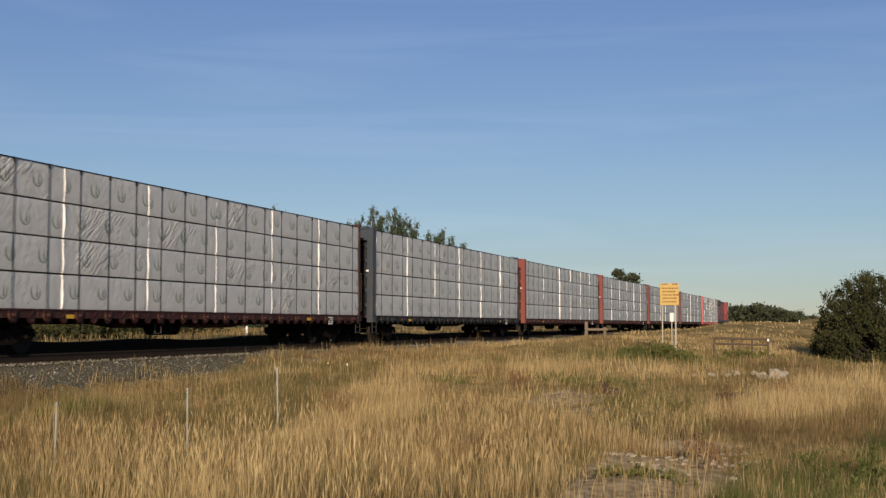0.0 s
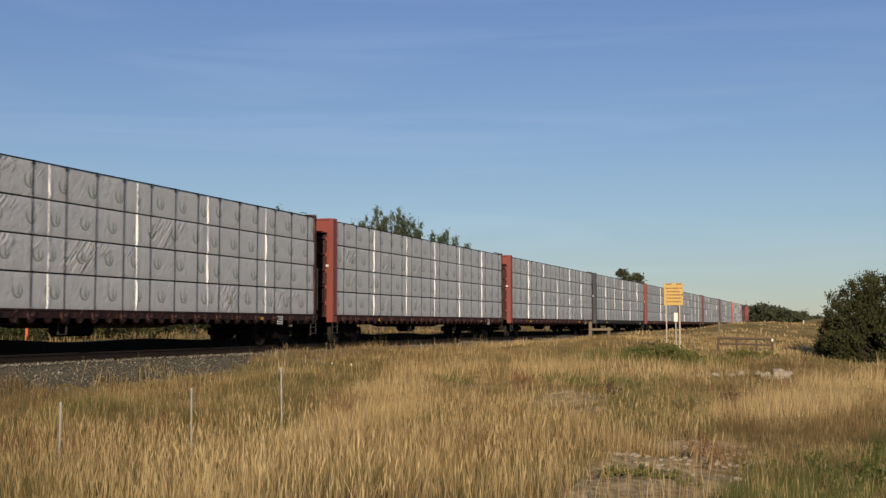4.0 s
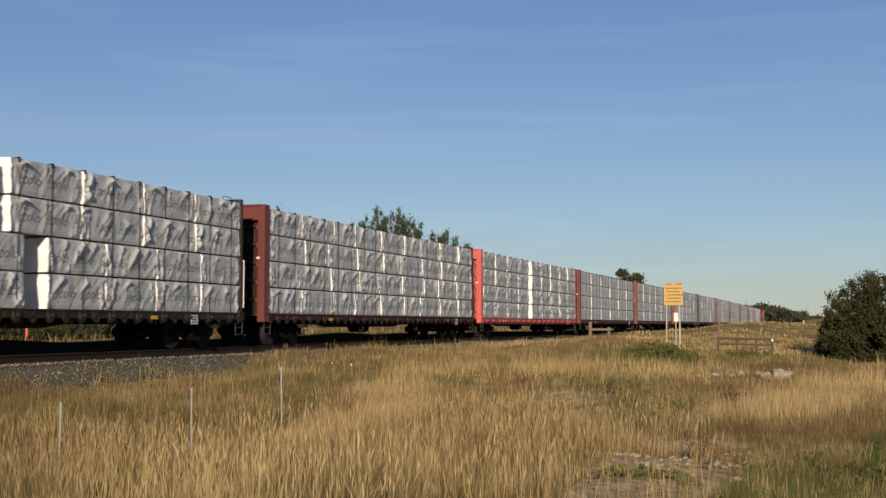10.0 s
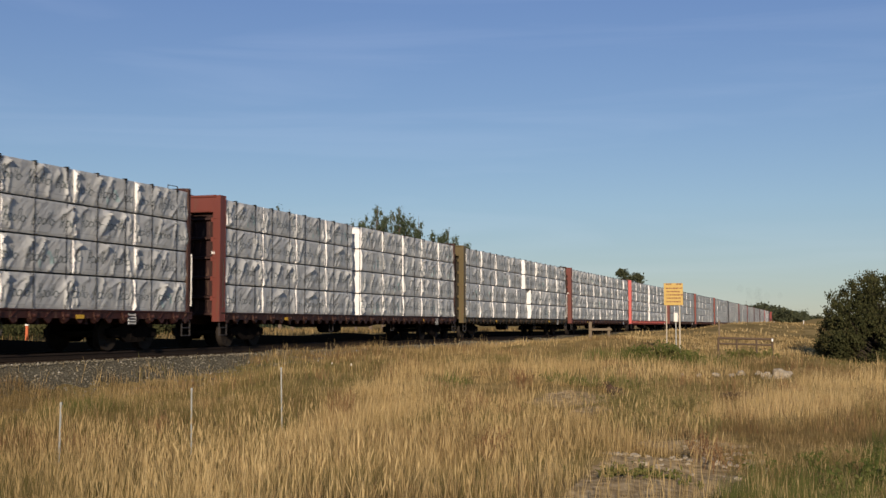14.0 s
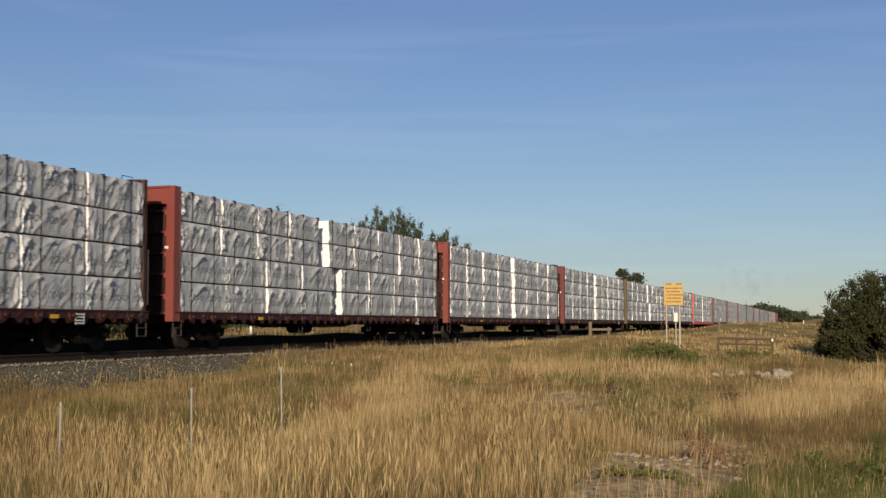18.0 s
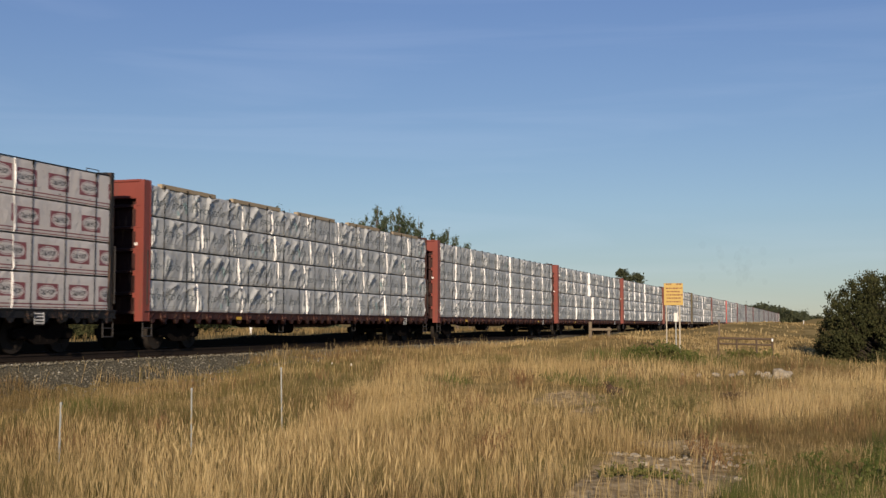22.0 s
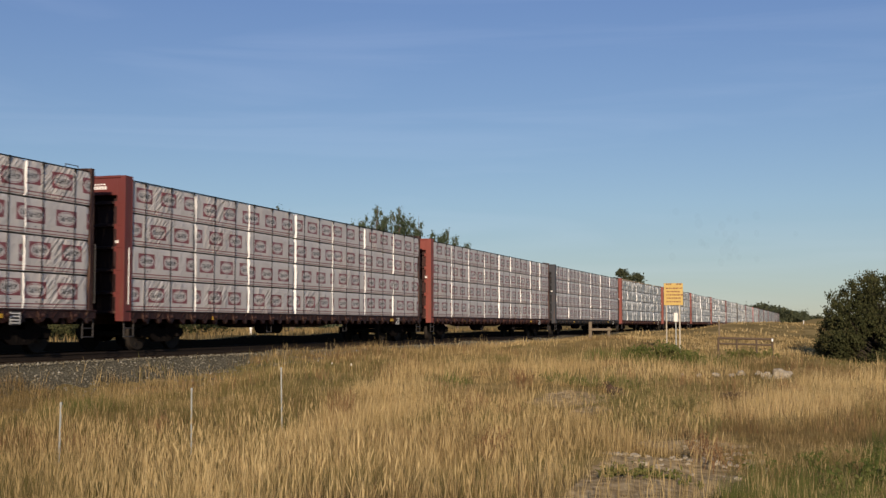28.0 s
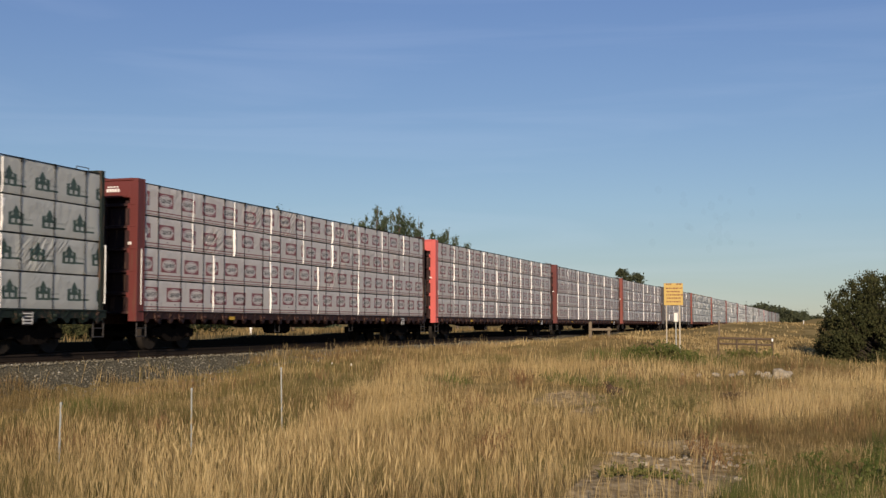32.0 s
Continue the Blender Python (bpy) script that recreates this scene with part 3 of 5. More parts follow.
def package_mesh(kind, length, seed, fine=True, loose=True):
    """One wrapped lumber package; origin at the middle of its rear bottom edge, length along y, face towards +x."""
    depth, h = 1.27, TIER - 0.036
    rng = np.random.default_rng(seed)
    step = {"script": 0.046, "swoosh": 0.10}.get(kind, 0.085) if fine else 10
    ny, nz, nx = max(2, int(length / step)), max(2, int(h / step)), 4 if fine else 1
    if not fine:
        ny = nz = 1
    # path round the cross-section: back bottom, front bottom, front top, back top
    loop = [(-depth / 2 + depth * i / nx, 0.0) for i in range(nx)]
    front0 = len(loop)
    loop += [(depth / 2, h * i / nz) for i in range(nz)]
    front1 = len(loop)
    loop += [(depth / 2 - depth * i / nx, h) for i in range(nx)]
    loop += [(-depth / 2, h)]
    loop = np.array(loop)
    ys = np.linspace(0, length, ny + 1)
    if fine:
        ys = np.concatenate([[0.0, 0.035, 0.075], np.linspace(0.12, length - 0.09, ny - 3), [length - 0.04, length]])
        ny = len(ys) - 1
    X, Y = np.repeat(loop[None, :, 0], ny + 1, 0), np.repeat(ys[:, None], len(loop), 1)
    Z = np.repeat(loop[None, :, 1], ny + 1, 0)
    if fine:
        d = folds(kind, loose, Y, Z, length, h, rng)
        # folded ends: the front edge is drawn in, the rear edge of the next one stands proud and ragged
        deep = {"script": (0.01, 0.022, 0.045), "oval": (0.008, 0.02, 0.04)}.get(kind, (0.006, 0.014, 0.028))
        ragged = np.interp(Z, np.linspace(0, h, 9), rng.uniform(0.15, 1.0, 9))
        d += 0.6 * rng.choice(deep) * np.clip(1 - Y / 0.10, 0, 1) * ragged
        d -= rng.choice(deep) * rng.uniform(0.7, 1.2) * np.clip((Y - length + 0.14) / 0.14, 0, 1) * (0.7 + 0.3 * np.sin(Z * rng.uniform(3, 9) + rng.uniform(0, 6)))
        sel = np.zeros(len(loop))
        sel[front0:front1 + 1] = 1.0
        X = X + d * sel[None, :]
        top = np.zeros(len(loop))
        top[front1 - 1:front1 + nx] = 1.0
        Z = Z - np.abs(d) * 0.5 * top[None, :]
        # rounded shoulder
        X[:, front1] -= 0.012
        Z[:, front1] -= 0.006
        X[:, front0] -= 0.012
        Y[0, :] += rng.normal(0, 0.012, len(loop))
        Y[1, :] += rng.normal(0, 0.013, len(loop))
        X[1, :] += rng.normal(0, 0.005, len(loop)) * sel
    v = np.stack([X, Y, Z], -1)
    ny1, nl = ny + 1, len(loop)
    i = np.arange(ny1 * nl).reshape(ny1, nl)
    f = np.stack([i[:-1, :-1], i[:-1, 1:], i[1:, 1:], i[1:, :-1]], -1).reshape(-1, 4)[:, ::-1]
    back = np.array([[i[a, 0], i[a, -1], i[a + 1, -1], i[a + 1, 0]] for a in range(ny)])
    me = bpy.data.meshes.new("lumber_package")
    faces = [tuple(int(q) for q in r) for r in f] + [tuple(int(q) for q in r[::-1]) for r in back] + [tuple(int(q) for q in i[0, :])[::-1][::-1], tuple(int(q) for q in i[-1, :])[::-1]]
    me.from_pydata(v.reshape(-1, 3).tolist(), [], faces)
    me.materials.append(M[kind])
    me.materials.append(M["sunlit_wrap"])
    me.polygons.foreach_set("use_smooth", [len(p) == 4 for p in faces])
    if fine:
        # sunlight painted on: ends and broken rear-edge strips get the whiter wrap
        slot = np.zeros(len(faces), np.int32)
        slot[-2:] = 1
        edge = np.interp(np.arange(nz), np.linspace(0, nz, 7), rng.uniform(0, 1, 7)) + rng.uniform(-0.2, 0.2, nz)
        wide = {"script": 0.82, "oval": 0.68, "house": 0.85}.get(kind, 0.5)
        for r in range(nz):
            if edge[r] > wide:
                slot[front0 + r] = 1
        me.polygons.foreach_set("material_index", slot)
    uvl = me.uv_layers.new(name="UVMap")
    flat = v.reshape(-1, 3)
    uv = np.zeros((len(me.loops), 2), np.float32)
    lv = np.zeros(len(me.loops), np.int32)
    me.loops.foreach_get("vertex_index", lv)
    uv[:, 0], uv[:, 1] = ys[0] + np.repeat(ys[:, None], nl, 1).reshape(-1)[lv], np.repeat(loop[None, :, 1], ny1, 0).reshape(-1)[lv]
    isfront = np.repeat(((np.arange(nl) >= front0) & (np.arange(nl) <= front1))[None, :], ny1, 0).reshape(-1)
    for p in me.polygons:
        sl = slice(p.loop_start, p.loop_start + p.loop_total)
        if len(p.vertices) > 4 or not isfront[lv[sl]].all():
            uv[sl, 0] = -5
    uvl.data.foreach_set("uv", uv.ravel())
    me.set_sharp_from_angle(angle=radians(26 if kind == "script" else 40))
    me.update()
    return me


def end_mesh(part_name, paint_key):
    """Pieces of the end bulkhead; it faces -y and its load side is y = 0."""
    s = Shape()
    # plate, ribs and stiffeners take the darker paint that stands for the recess's shade
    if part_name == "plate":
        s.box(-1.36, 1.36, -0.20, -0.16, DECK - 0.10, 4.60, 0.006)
    elif part_name == "rib":
        s.prism([(-0.197, -0.06), (-0.33, -0.03), (-0.33, 0.03), (-0.197, 0.06)], -1.22, 1.22)
    elif part_name == "stiffener":
        s.box(-0.04, 0.04, -0.30, -0.197, DECK, 4.15, 0.01)
    elif part_name == "post":
        # wide front flange with lugs at the ribs, web towards the side, rear flange at the load
        # flange and lugs shape the sunlit strip and its jagged shadow edge
        s.box(-0.09, 0.17, -0.41, -0.375, 0.80, 4.66, 0.008)
        s.box(0.12, 0.165, -0.38, -0.09, 0.80, 4.66, 0.012)
        s.box(-0.10, 0.172, -0.095, -0.055, 0.80, 4.66, 0.008)
        for z in (1.55, 2.15, 2.75, 3.35, 3.95):
            s.prism([(-0.38, z - 0.05), (-0.09, z - 0.02), (-0.09, z + 0.02), (-0.38, z + 0.05)], 0.10, 0.168)
            s.box(-0.16, -0.085, -0.408, -0.385, z - 0.11, z + 0.03, 0.01)
            s.box(-0.085, 0.05, -0.425, -0.405, z - 0.012, z + 0.012, 0.004)
    elif part_name == "header":
        s.box(-1.30, 1.30, -0.44, -0.06, 4.595, 4.668, 0.02)
        s.box(-1.185, 1.185, -0.405, -0.375, 4.14, 4.60, 0.01)
        s.prism([(-0.402, 4.15), (-0.43, 4.16), (-0.43, 4.20), (-0.402, 4.21)], -1.07, 1.07)
    return s.mesh("bulkhead_" + part_name, M[paint_key])


def winch_mesh(c):
    s = Shape()
    s.prism([(-0.14, 1.03), (0.14, 1.03), (0.09, 0.84), (0.0, 0.78), (-0.09, 0.84)], -0.03, 0.05)
    s.tube((-0.02, -0.12, 0.93), (-0.02, 0.12, 0.93), 0.075, n=10)
    s.tube((0.03, 0.0, 0.93), (0.13, 0.0, 0.93), 0.055, 0.04, n=8)
    return s.mesh("winch", M[c])


def cable_mesh():
    s = Shape()
    s.tube((0.012, 0, 0.93), (0.006, 0, 1.2), 0.0085, n=4)
    s.tube((0.006, 0, 1.2), (0.006, 0, DECK + 4 * TIER - 0.03), 0.0085, n=4)
    s.tube((-0.002, 0, DECK + 4 * TIER - 0.03), (-0.05, 0, DECK + 4 * TIER - 0.028), 0.010, n=4)
    s.tube((-0.05, 0, DECK + 4 * TIER - 0.028), (-1.2, 0, DECK + 4 * TIER - 0.028), 0.010, n=4)
    s.box(-0.10, 0.028, -0.03, 0.03, DECK + 4 * TIER - 0.04, DECK + 4 * TIER - 0.015, 0.004)
    s.box(-0.006, 0.018, -0.03, 0.03, DECK + 4 * TIER - 0.13, DECK + 4 * TIER - 0.012, 0.006)
    return s.mesh("cable", M["cable"])


def bogie_mesh():
    s = Shape()
    for x in (-0.98, 0.98):
        s.prism([(-1.12, 0.42), (-1.12, 0.60), (-0.75, 0.64), (-0.35, 0.80), (0.35, 0.80), (0.75, 0.64), (1.12, 0.60), (1.12, 0.42), (0.72, 0.42), (0.32, 0.24), (-0.32, 0.24), (-0.72, 0.42)], x - 0.07, x + 0.07)
        for y in (-0.89, 0.89):
            s.box(x - 0.11, x + 0.11, y - 0.15, y + 0.15, 0.36, 0.58, 0.03)
        for y in (-0.14, 0.14):
            s.tube((x, y, 0.30), (x, y, 0.62), 0.085, n=8)
    s.box(-1.05, 1.05, -0.22, 0.22, 0.55, 0.78, 0.04)
    return s.mesh("bogie", M["bogie"])


def wheelset_mesh():
    """Axle and two flanged wheels with a web that shows the turning."""
    s = Shape()
    s.tube((-1.05, 0, 0), (1.05, 0, 0), 0.085, n=12)
    for sx in (-1, 1):
        a, b = sx * 0.70, sx * 0.83
        s.tube((a, 0, 0), (b, 0, 0), 0.445, 0.435, n=32)
        s.tube((sx * 0.68, 0, 0), (sx * 0.70, 0, 0), 0.47, 0.47, n=32)
        s.tube((b, 0, 0), (sx * 0.86, 0, 0), 0.20, 0.17, n=16)
        for j in range(3):
            q = 2 * math.pi * j / 3
            s.tube((sx * 0.85, 0.30 * math.cos(q), 0.30 * math.sin(q)), (sx * 0.835, 0.30 * math.cos(q), 0.30 * math.sin(q)), 0.05, n=8)
    return s.mesh("wheelset", M["tread"])


def sill_mesh(c):
    s = Shape()
    s.box(-0.02, 0.02, -HALF - 0.3, HALF + 0.3, 0.88, DECK - 0.012, 0.006)
    s.box(-0.10, 0.045, -HALF - 0.3, HALF + 0.3, DECK - 0.05, DECK - 0.006, 0.008)
    s.box(-0.08, 0.03, -HALF - 0.3, HALF + 0.3, 0.865, 0.89, 0.006)
    for j in range(37):
        # bent gusset below the rail, leaning forward
        y = -HALF + 0.1 + j * (LOAD - 0.2) / 36
        s.prism([(y - 0.17, 0.875), (y + 0.17, 0.875), (y + 0.10, 0.775), (y + 0.01, 0.745)], -0.05, 0.022)
        s.prism([(y + 0.06, DECK - 0.05), (y + 0.12, DECK - 0.05), (y - 0.06, 0.885), (y - 0.12, 0.885)], 0.018, 0.042)
    return s.mesh("side_sill", M[c])


def deck_mesh(c):
    s = Shape()
    s.box(-1.39, 1.39, -HALF - 0.35, HALF + 0.35, DECK - 0.09, DECK - 0.015, 0.01)
    for j in range(12):
        y = -HALF + 0.9 + j * 1.88
        s.prism([(y - 0.05, 0.98), (y + 0.05, 0.98), (y + 0.05, 0.72), (y - 0.05, 0.72)], -1.34, 1.34)
    return s.mesh("deck", M[c])


def sill_centre_mesh(c):
    s = Shape()
    s.box(-0.30, 0.30, -HALF - 0.6, HALF + 0.6, 0.72, 1.0, 0.02)
    s.prism([(-4.2, 0.74), (-3.0, 0.62), (3.0, 0.62), (4.2, 0.74)], -0.26, 0.26)
    return s.mesh("centre_sill", M[c])


def beam_mesh(kind, c):
    s = Shape()
    if kind == "chord":
        s.box(-0.24, 0.24, -HALF - 0.30, HALF + 0.30, 4.52, 4.60, 0.01)
        s.box(-0.13, 0.13, -HALF - 0.30, HALF + 0.30, 4.595, 4.76, 0.02)
    else:
        s.box(-0.10, 0.10, -0.06, 0.06, DECK, 4.53, 0.01)
        s.box(-0.13, 0.13, -0.15, 0.15, DECK - 0.01, DECK + 0.5, 0.02)
    return s.mesh("beam_" + kind, M[c])


def small_mesh(kind):
    s = Shape()
    if kind == "coupler":
        s.box(-0.09, 0.09, -0.55, 0.15, 0.76, 0.92, 0.03)
        s.box(-0.15, 0.15, -0.80, -0.52, 0.72, 0.97, 0.06)
        return s.mesh("coupler", M["bogie"])
    if kind in ("grab", "grab_dark"):
        s.tube((0, 0, 1.25), (0, 0, 2.75), 0.017, n=6)
        s.tube((0, 0, 1.27), (-0.06, 0, 1.27), 0.014, n=5)
        s.tube((0, 0, 2.73), (-0.06, 0, 2.73), 0.014, n=5)
        return s.mesh("grab_rail", M["white" if kind == "grab" else "steel"])
    if kind == "step":
        for y in (-0.22, 0.22):
            s.tube((0, y, 0.85), (0, y, 0.38), 0.018, n=6)
        s.tube((0, -0.22, 0.40), (0, 0.22, 0.40), 0.018, n=6)
        s.tube((0, -0.22, 0.62), (0, 0.22, 0.62), 0.018, n=6)
        return s.mesh("sill_step", M["steel"])
    if kind == "tank":
        s.tube((0.0, -0.7, 0.60), (0.0, 0.7, 0.60), 0.19, n=14)
        s.tube((0.0, -0.8, 0.60), (0.0, -0.7, 0.60), 0.10, 0.19, n=14)
        s.tube((0.0, 0.7, 0.60), (0.0, 0.8, 0.60), 0.19, 0.10, n=14)
        return s.mesh("air_tank", M["bogie"])
    if kind == "hanger":
        for y in (-0.16, 0.16):
            s.tube((0, y, 0.80), (0, y, 0.46), 0.016, n=6)
        s.tube((0, -0.16, 0.47), (0, 0.16, 0.47), 0.016, n=6)
        return s.mesh("hanger", M["steel"])
    if kind == "placard":
        s.box(0, 0.012, -0.19, 0.19, 0.70, 1.02, 0.004)
        return s.mesh("placard", M["steel"])
    if kind == "placard_bars":
        for z in (0.75, 0.82, 0.90, 0.97):
            s.box(0.012, 0.016, -0.14, 0.14, z - 0.012, z + 0.012, 0.001)
        for y in (-0.165, 0.165):
            s.box(0.012, 0.016, y - 0.012, y + 0.012, 0.72, 1.0, 0.001)
        return s.mesh("placard_bars", M["white"])
    if kind == "mark":
        for j in range(5):
            s.box(j * 0.085, 0.06 + j * 0.085, -0.415, -0.404, 4.30, 4.39, 0.001)
        for j in range(4):
            s.box(0.03 + j * 0.09, 0.09 + j * 0.09, -0.415, -0.404, 4.42, 4.455, 0.001)
        return s.mesh("number_bars", M["white"])
    if kind == "mark_small":
        for j in range(2):
            s.box(-0.05 + j * 0.06, -0.01 + j * 0.06, -0.415, -0.404, 2.86, 2.94, 0.001)
        return s.mesh("stencil_bars", M["white"])
    if kind == "strap":
        s.box(-0.03, 0.02, -HALF + 0.05, HALF - 0.05, 0.0, 0.022, 0.004)
        return s.mesh("edge_strap", M["cable"])
    if kind == "hoop":
        s.tube((0, -0.27, 0), (0, -0.25, 0.12), 0.012, n=6)
        s.tube((0, 0.27, 0), (0, 0.25, 0.12), 0.012, n=6)
        s.tube((0, -0.25, 0.12), (0, 0.25, 0.12), 0.012, n=6)
        return s.mesh("grab_hoop", M["steel"])
    if kind == "tag":
        s.box(0, 0.01, -0.16, 0.16, 0.86, 0.96, 0.002)
        return s.mesh("reflector", M["yellowtag"])
    if kind == "plank":
        s.box(-0.10, 0.05, 0, 1.0, 0.02, 0.14, 0.004)
        return s.mesh("plank", M["board"])
    return None


KIND = {"swoosh": 3.75, "script": 2.5, "oval": 2.5, "house": 3.75}
WORDS = {"swoosh": "smooth grey wrapped lumber", "script": "loose crinkled grey wrapped lumber", "oval": "red-printed wrapped lumber", "house": "green-printed wrapped lumber"}
COLOUR_WORDS = {"brown": "brown-red", "red": "red", "pink": "bright pinkish red", "olive": "olive brown", "slate": "dark slate blue", "black": "black", "green": "dark green", "maroon": "maroon"}


# how many of the lower tiers hold longer packages, and their length
LONG_TIERS = {11: (4, 3.75), 13: (4, 3.2), 15: (2, 3.75)}


def tier_plan(kind, gaps, tier, longer=(0, 0.0)):
    """Start and length of each package of one tier; gaps: tiers and place of an open slot, in metres from the rear."""
    n = KIND[kind]
    if tier < longer[0]:
        n = longer[1]
    out = []
    slot = [(a, w) for lo, hi, a, w in gaps if lo <= tier <= hi]
    if not slot:
        m = round(LOAD / n)
        if kind == "script":
            cuts = [0.0] + [LOAD * j / m + 0.25 * ((j * 7 + tier * 5) % 3 - 1) for j in range(1, m)] + [LOAD]
            return [(p, q - p) for p, q in zip(cuts, cuts[1:])]
        return [(LOAD * j / m, LOAD / m) for j in range(m)]
    a, w = slot[0]
    for lo, hi in ((0.0, a), (a + w, LOAD)):
        m = max(1, round((hi - lo) / n))
        out += [(lo + (hi - lo) * j / m, (hi - lo) / m) for j in range(m)]
    return out


def bogie(car, y):
    b = child("bogie", cached("bogie", bogie_mesh), car, "", (0, y, 0))
    for j, dy in enumerate((-0.89, 0.89)):
        w = child("wheelset", cached("wheelset", wheelset_mesh), b, "", (0, dy, 0.46))
        WHEELS[j].append(w)


WHEELS = [[], []]
CARS = {}


def flatcar(k, c, kind, gaps=(), planks=False):
    """One loaded centre-beam flatcar; its origin is on the rails below the middle of its load."""
    rng = random.Random(100 + k)
    car = thing("centerbeam_flatcar", f"{COLOUR_WORDS[c]} centerbeam flatcar carrying {WORDS[kind]}", "flatcar", "flatcars of the train")
    grime_shade = ("maroon" if k == 14 else c) + "_sill"
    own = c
    child("deck", cached(("deck", grime_shade), lambda: deck_mesh(grime_shade)), car)
    child("centre_sill", cached(("cs", grime_shade), lambda: sill_centre_mesh(grime_shade)), car)
    sill = cached(("sill", grime_shade), lambda: sill_mesh(grime_shade))
    winch = cached(("winch", grime_shade), lambda: winch_mesh(grime_shade))
    cable = cached("cable", cable_mesh)
    for side, rz in ((1, 0), (-1, 180)):
        child("side_sill", sill, car, "", (side * 1.40, 0, 0), rz)
        for j in range(CABLES):
            y = -HALF + 0.62 + j * (LOAD - 1.24) / (CABLES - 1)
            child("winch", winch, car, "", (side * 1.42, y, 0), rz)
            child("tie_down_cable", cable, car, "thin dark steel cable", (side * 1.411, y + rng.uniform(-0.03, 0.03), 0), rz)
        child("grab_rail", small("grab" if k in (5, 7, 16) else "grab_dark"), car, "thin vertical grab rail", (side * 1.44, HALF + 0.20, 0), rz)
        child("grab_rail", small("grab" if k in (13, 15) else "grab_dark"), car, "thin vertical grab rail", (side * 1.44, -HALF - 0.20, 0), rz)
        for y in (-HALF - 0.05, HALF + 0.05):
            child("sill_step", small("step"), car, "", (side * 1.36, y, 0))
        for y in (-2.9, 3.4):
            child("hanger", small("hanger"), car, "", (side * 1.22, y, 0))
        p = child("placard", small("placard"), car, "dark stencil panel with white bars", (side * 1.50, side * (HALF - 2.9), 0), rz)
        child("lettering", small("placard_bars"), p)
        for y in (-6.6, 6.9):
            child("reflector", small("tag"), car, "yellow reflector", (side * 1.445, y + rng.uniform(-1, 1), 0), rz)
    for y in (-HALF, HALF):
        rz = 0 if y < 0 else 180
        # gap's shade put into the paint: dark recess plates, all of the front bulkhead
        c = own if y < 0 else grime_shade
        bh = child("bulkhead", cached(("plate", grime_shade), lambda: end_mesh("plate", grime_shade)), car, "", (0, y, 0), rz)
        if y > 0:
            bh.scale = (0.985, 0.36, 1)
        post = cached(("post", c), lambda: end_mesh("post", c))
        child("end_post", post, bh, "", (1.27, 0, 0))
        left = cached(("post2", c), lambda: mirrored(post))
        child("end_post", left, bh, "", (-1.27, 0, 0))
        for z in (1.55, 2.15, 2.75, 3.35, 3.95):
            child("rib", cached(("rib", grime_shade), lambda: end_mesh("rib", grime_shade)), bh, "", (0, 0, z))
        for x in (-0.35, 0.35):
            child("stiffener", cached(("stiff", grime_shade), lambda: end_mesh("stiffener", grime_shade)), bh, "", (x, 0, 0))
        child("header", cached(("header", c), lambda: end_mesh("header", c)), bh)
        if y < 0 and c != "olive":
            if k in (3, 9, 11, 13, 15):
                child("number_marking", small("mark"), bh, "white stencil bars", (0.45, 0, 0))
            child("stencil_marking", small("mark_small"), bh, "small white stencil bars", (1.20, 0, 0))
        child("coupler", small("coupler"), car, "", (0, y + (-0.4 if y < 0 else 0.4), 0), rz)
    c = own
    for side in (1, -1):
        child("grab_hoop", small("hoop"), car, "bent steel grab hoop", (side * 1.24, side * (HALF - 0.55), DECK + 4 * TIER - 0.03))
    child("top_chord", cached(("chord", c), lambda: beam_mesh("chord", c)), car)
    for j in range(11):
        child("beam_post", cached(("bpost", c), lambda: beam_mesh("post", c)), car, "", (0, -HALF + 1.2 + j * (LOAD - 2.4) / 10, 0))
    if kind != "script":
        for side in (1, -1):
            child("edge_strap", small("strap"), car, "dark strap along the top edge of the load", (side * 1.385, 0, DECK + 4 * TIER - 0.036))
    child("air_tank", small("tank"), car, "", (0.55, -1.6, 0))
    bogie(car, -9.15)
    bogie(car, 9.15)
    variants = 7
    for tier in range(4):
        for y, ln in tier_plan(kind, gaps, tier, LONG_TIERS.get(k, (0, 0.0))):
            ln = round(ln, 2)
            v = rng.randrange(variants)
            me = cached((kind, ln, v, k == -6), lambda: package_mesh(kind, ln - 0.03, hash((ln, v)) % 10000, True, k != -6))
            child("lumber_package", me, car, "", (0.76 + rng.uniform(-0.012, 0.012), -HALF + y + 0.015, DECK + tier * TIER))
        for y, ln in tier_plan(kind, (), tier, LONG_TIERS.get(k, (0, 0.0))):
            ln = round(ln, 2)
            me = cached((kind, ln, "far"), lambda: package_mesh(kind, ln - 0.03, 1, False))
            child("lumber_package", me, car, "", (-0.76, -HALF + y + ln - 0.015, DECK + tier * TIER), 180)
    if planks:
        y = 0.5
        while y < LOAD - 3:
            ln = rng.uniform(2.9, 3.5)
            ob = child("plank", small("plank"), car, "raw tan lumber board", (1.37, -HALF + y, DECK + 4 * TIER - 0.10))
            ob.scale = (1, ln, 1)
            y += ln + rng.uniform(0.9, 1.6)
    CARS[k] = car
    return car


def small(kind):
    return cached(("small", kind), lambda: small_mesh(kind))


def mirrored(me):
    m = me.copy()
    m.transform(Matrix.Diagonal((-1, 1, 1, 1)))
    m.flip_normals()
    return m


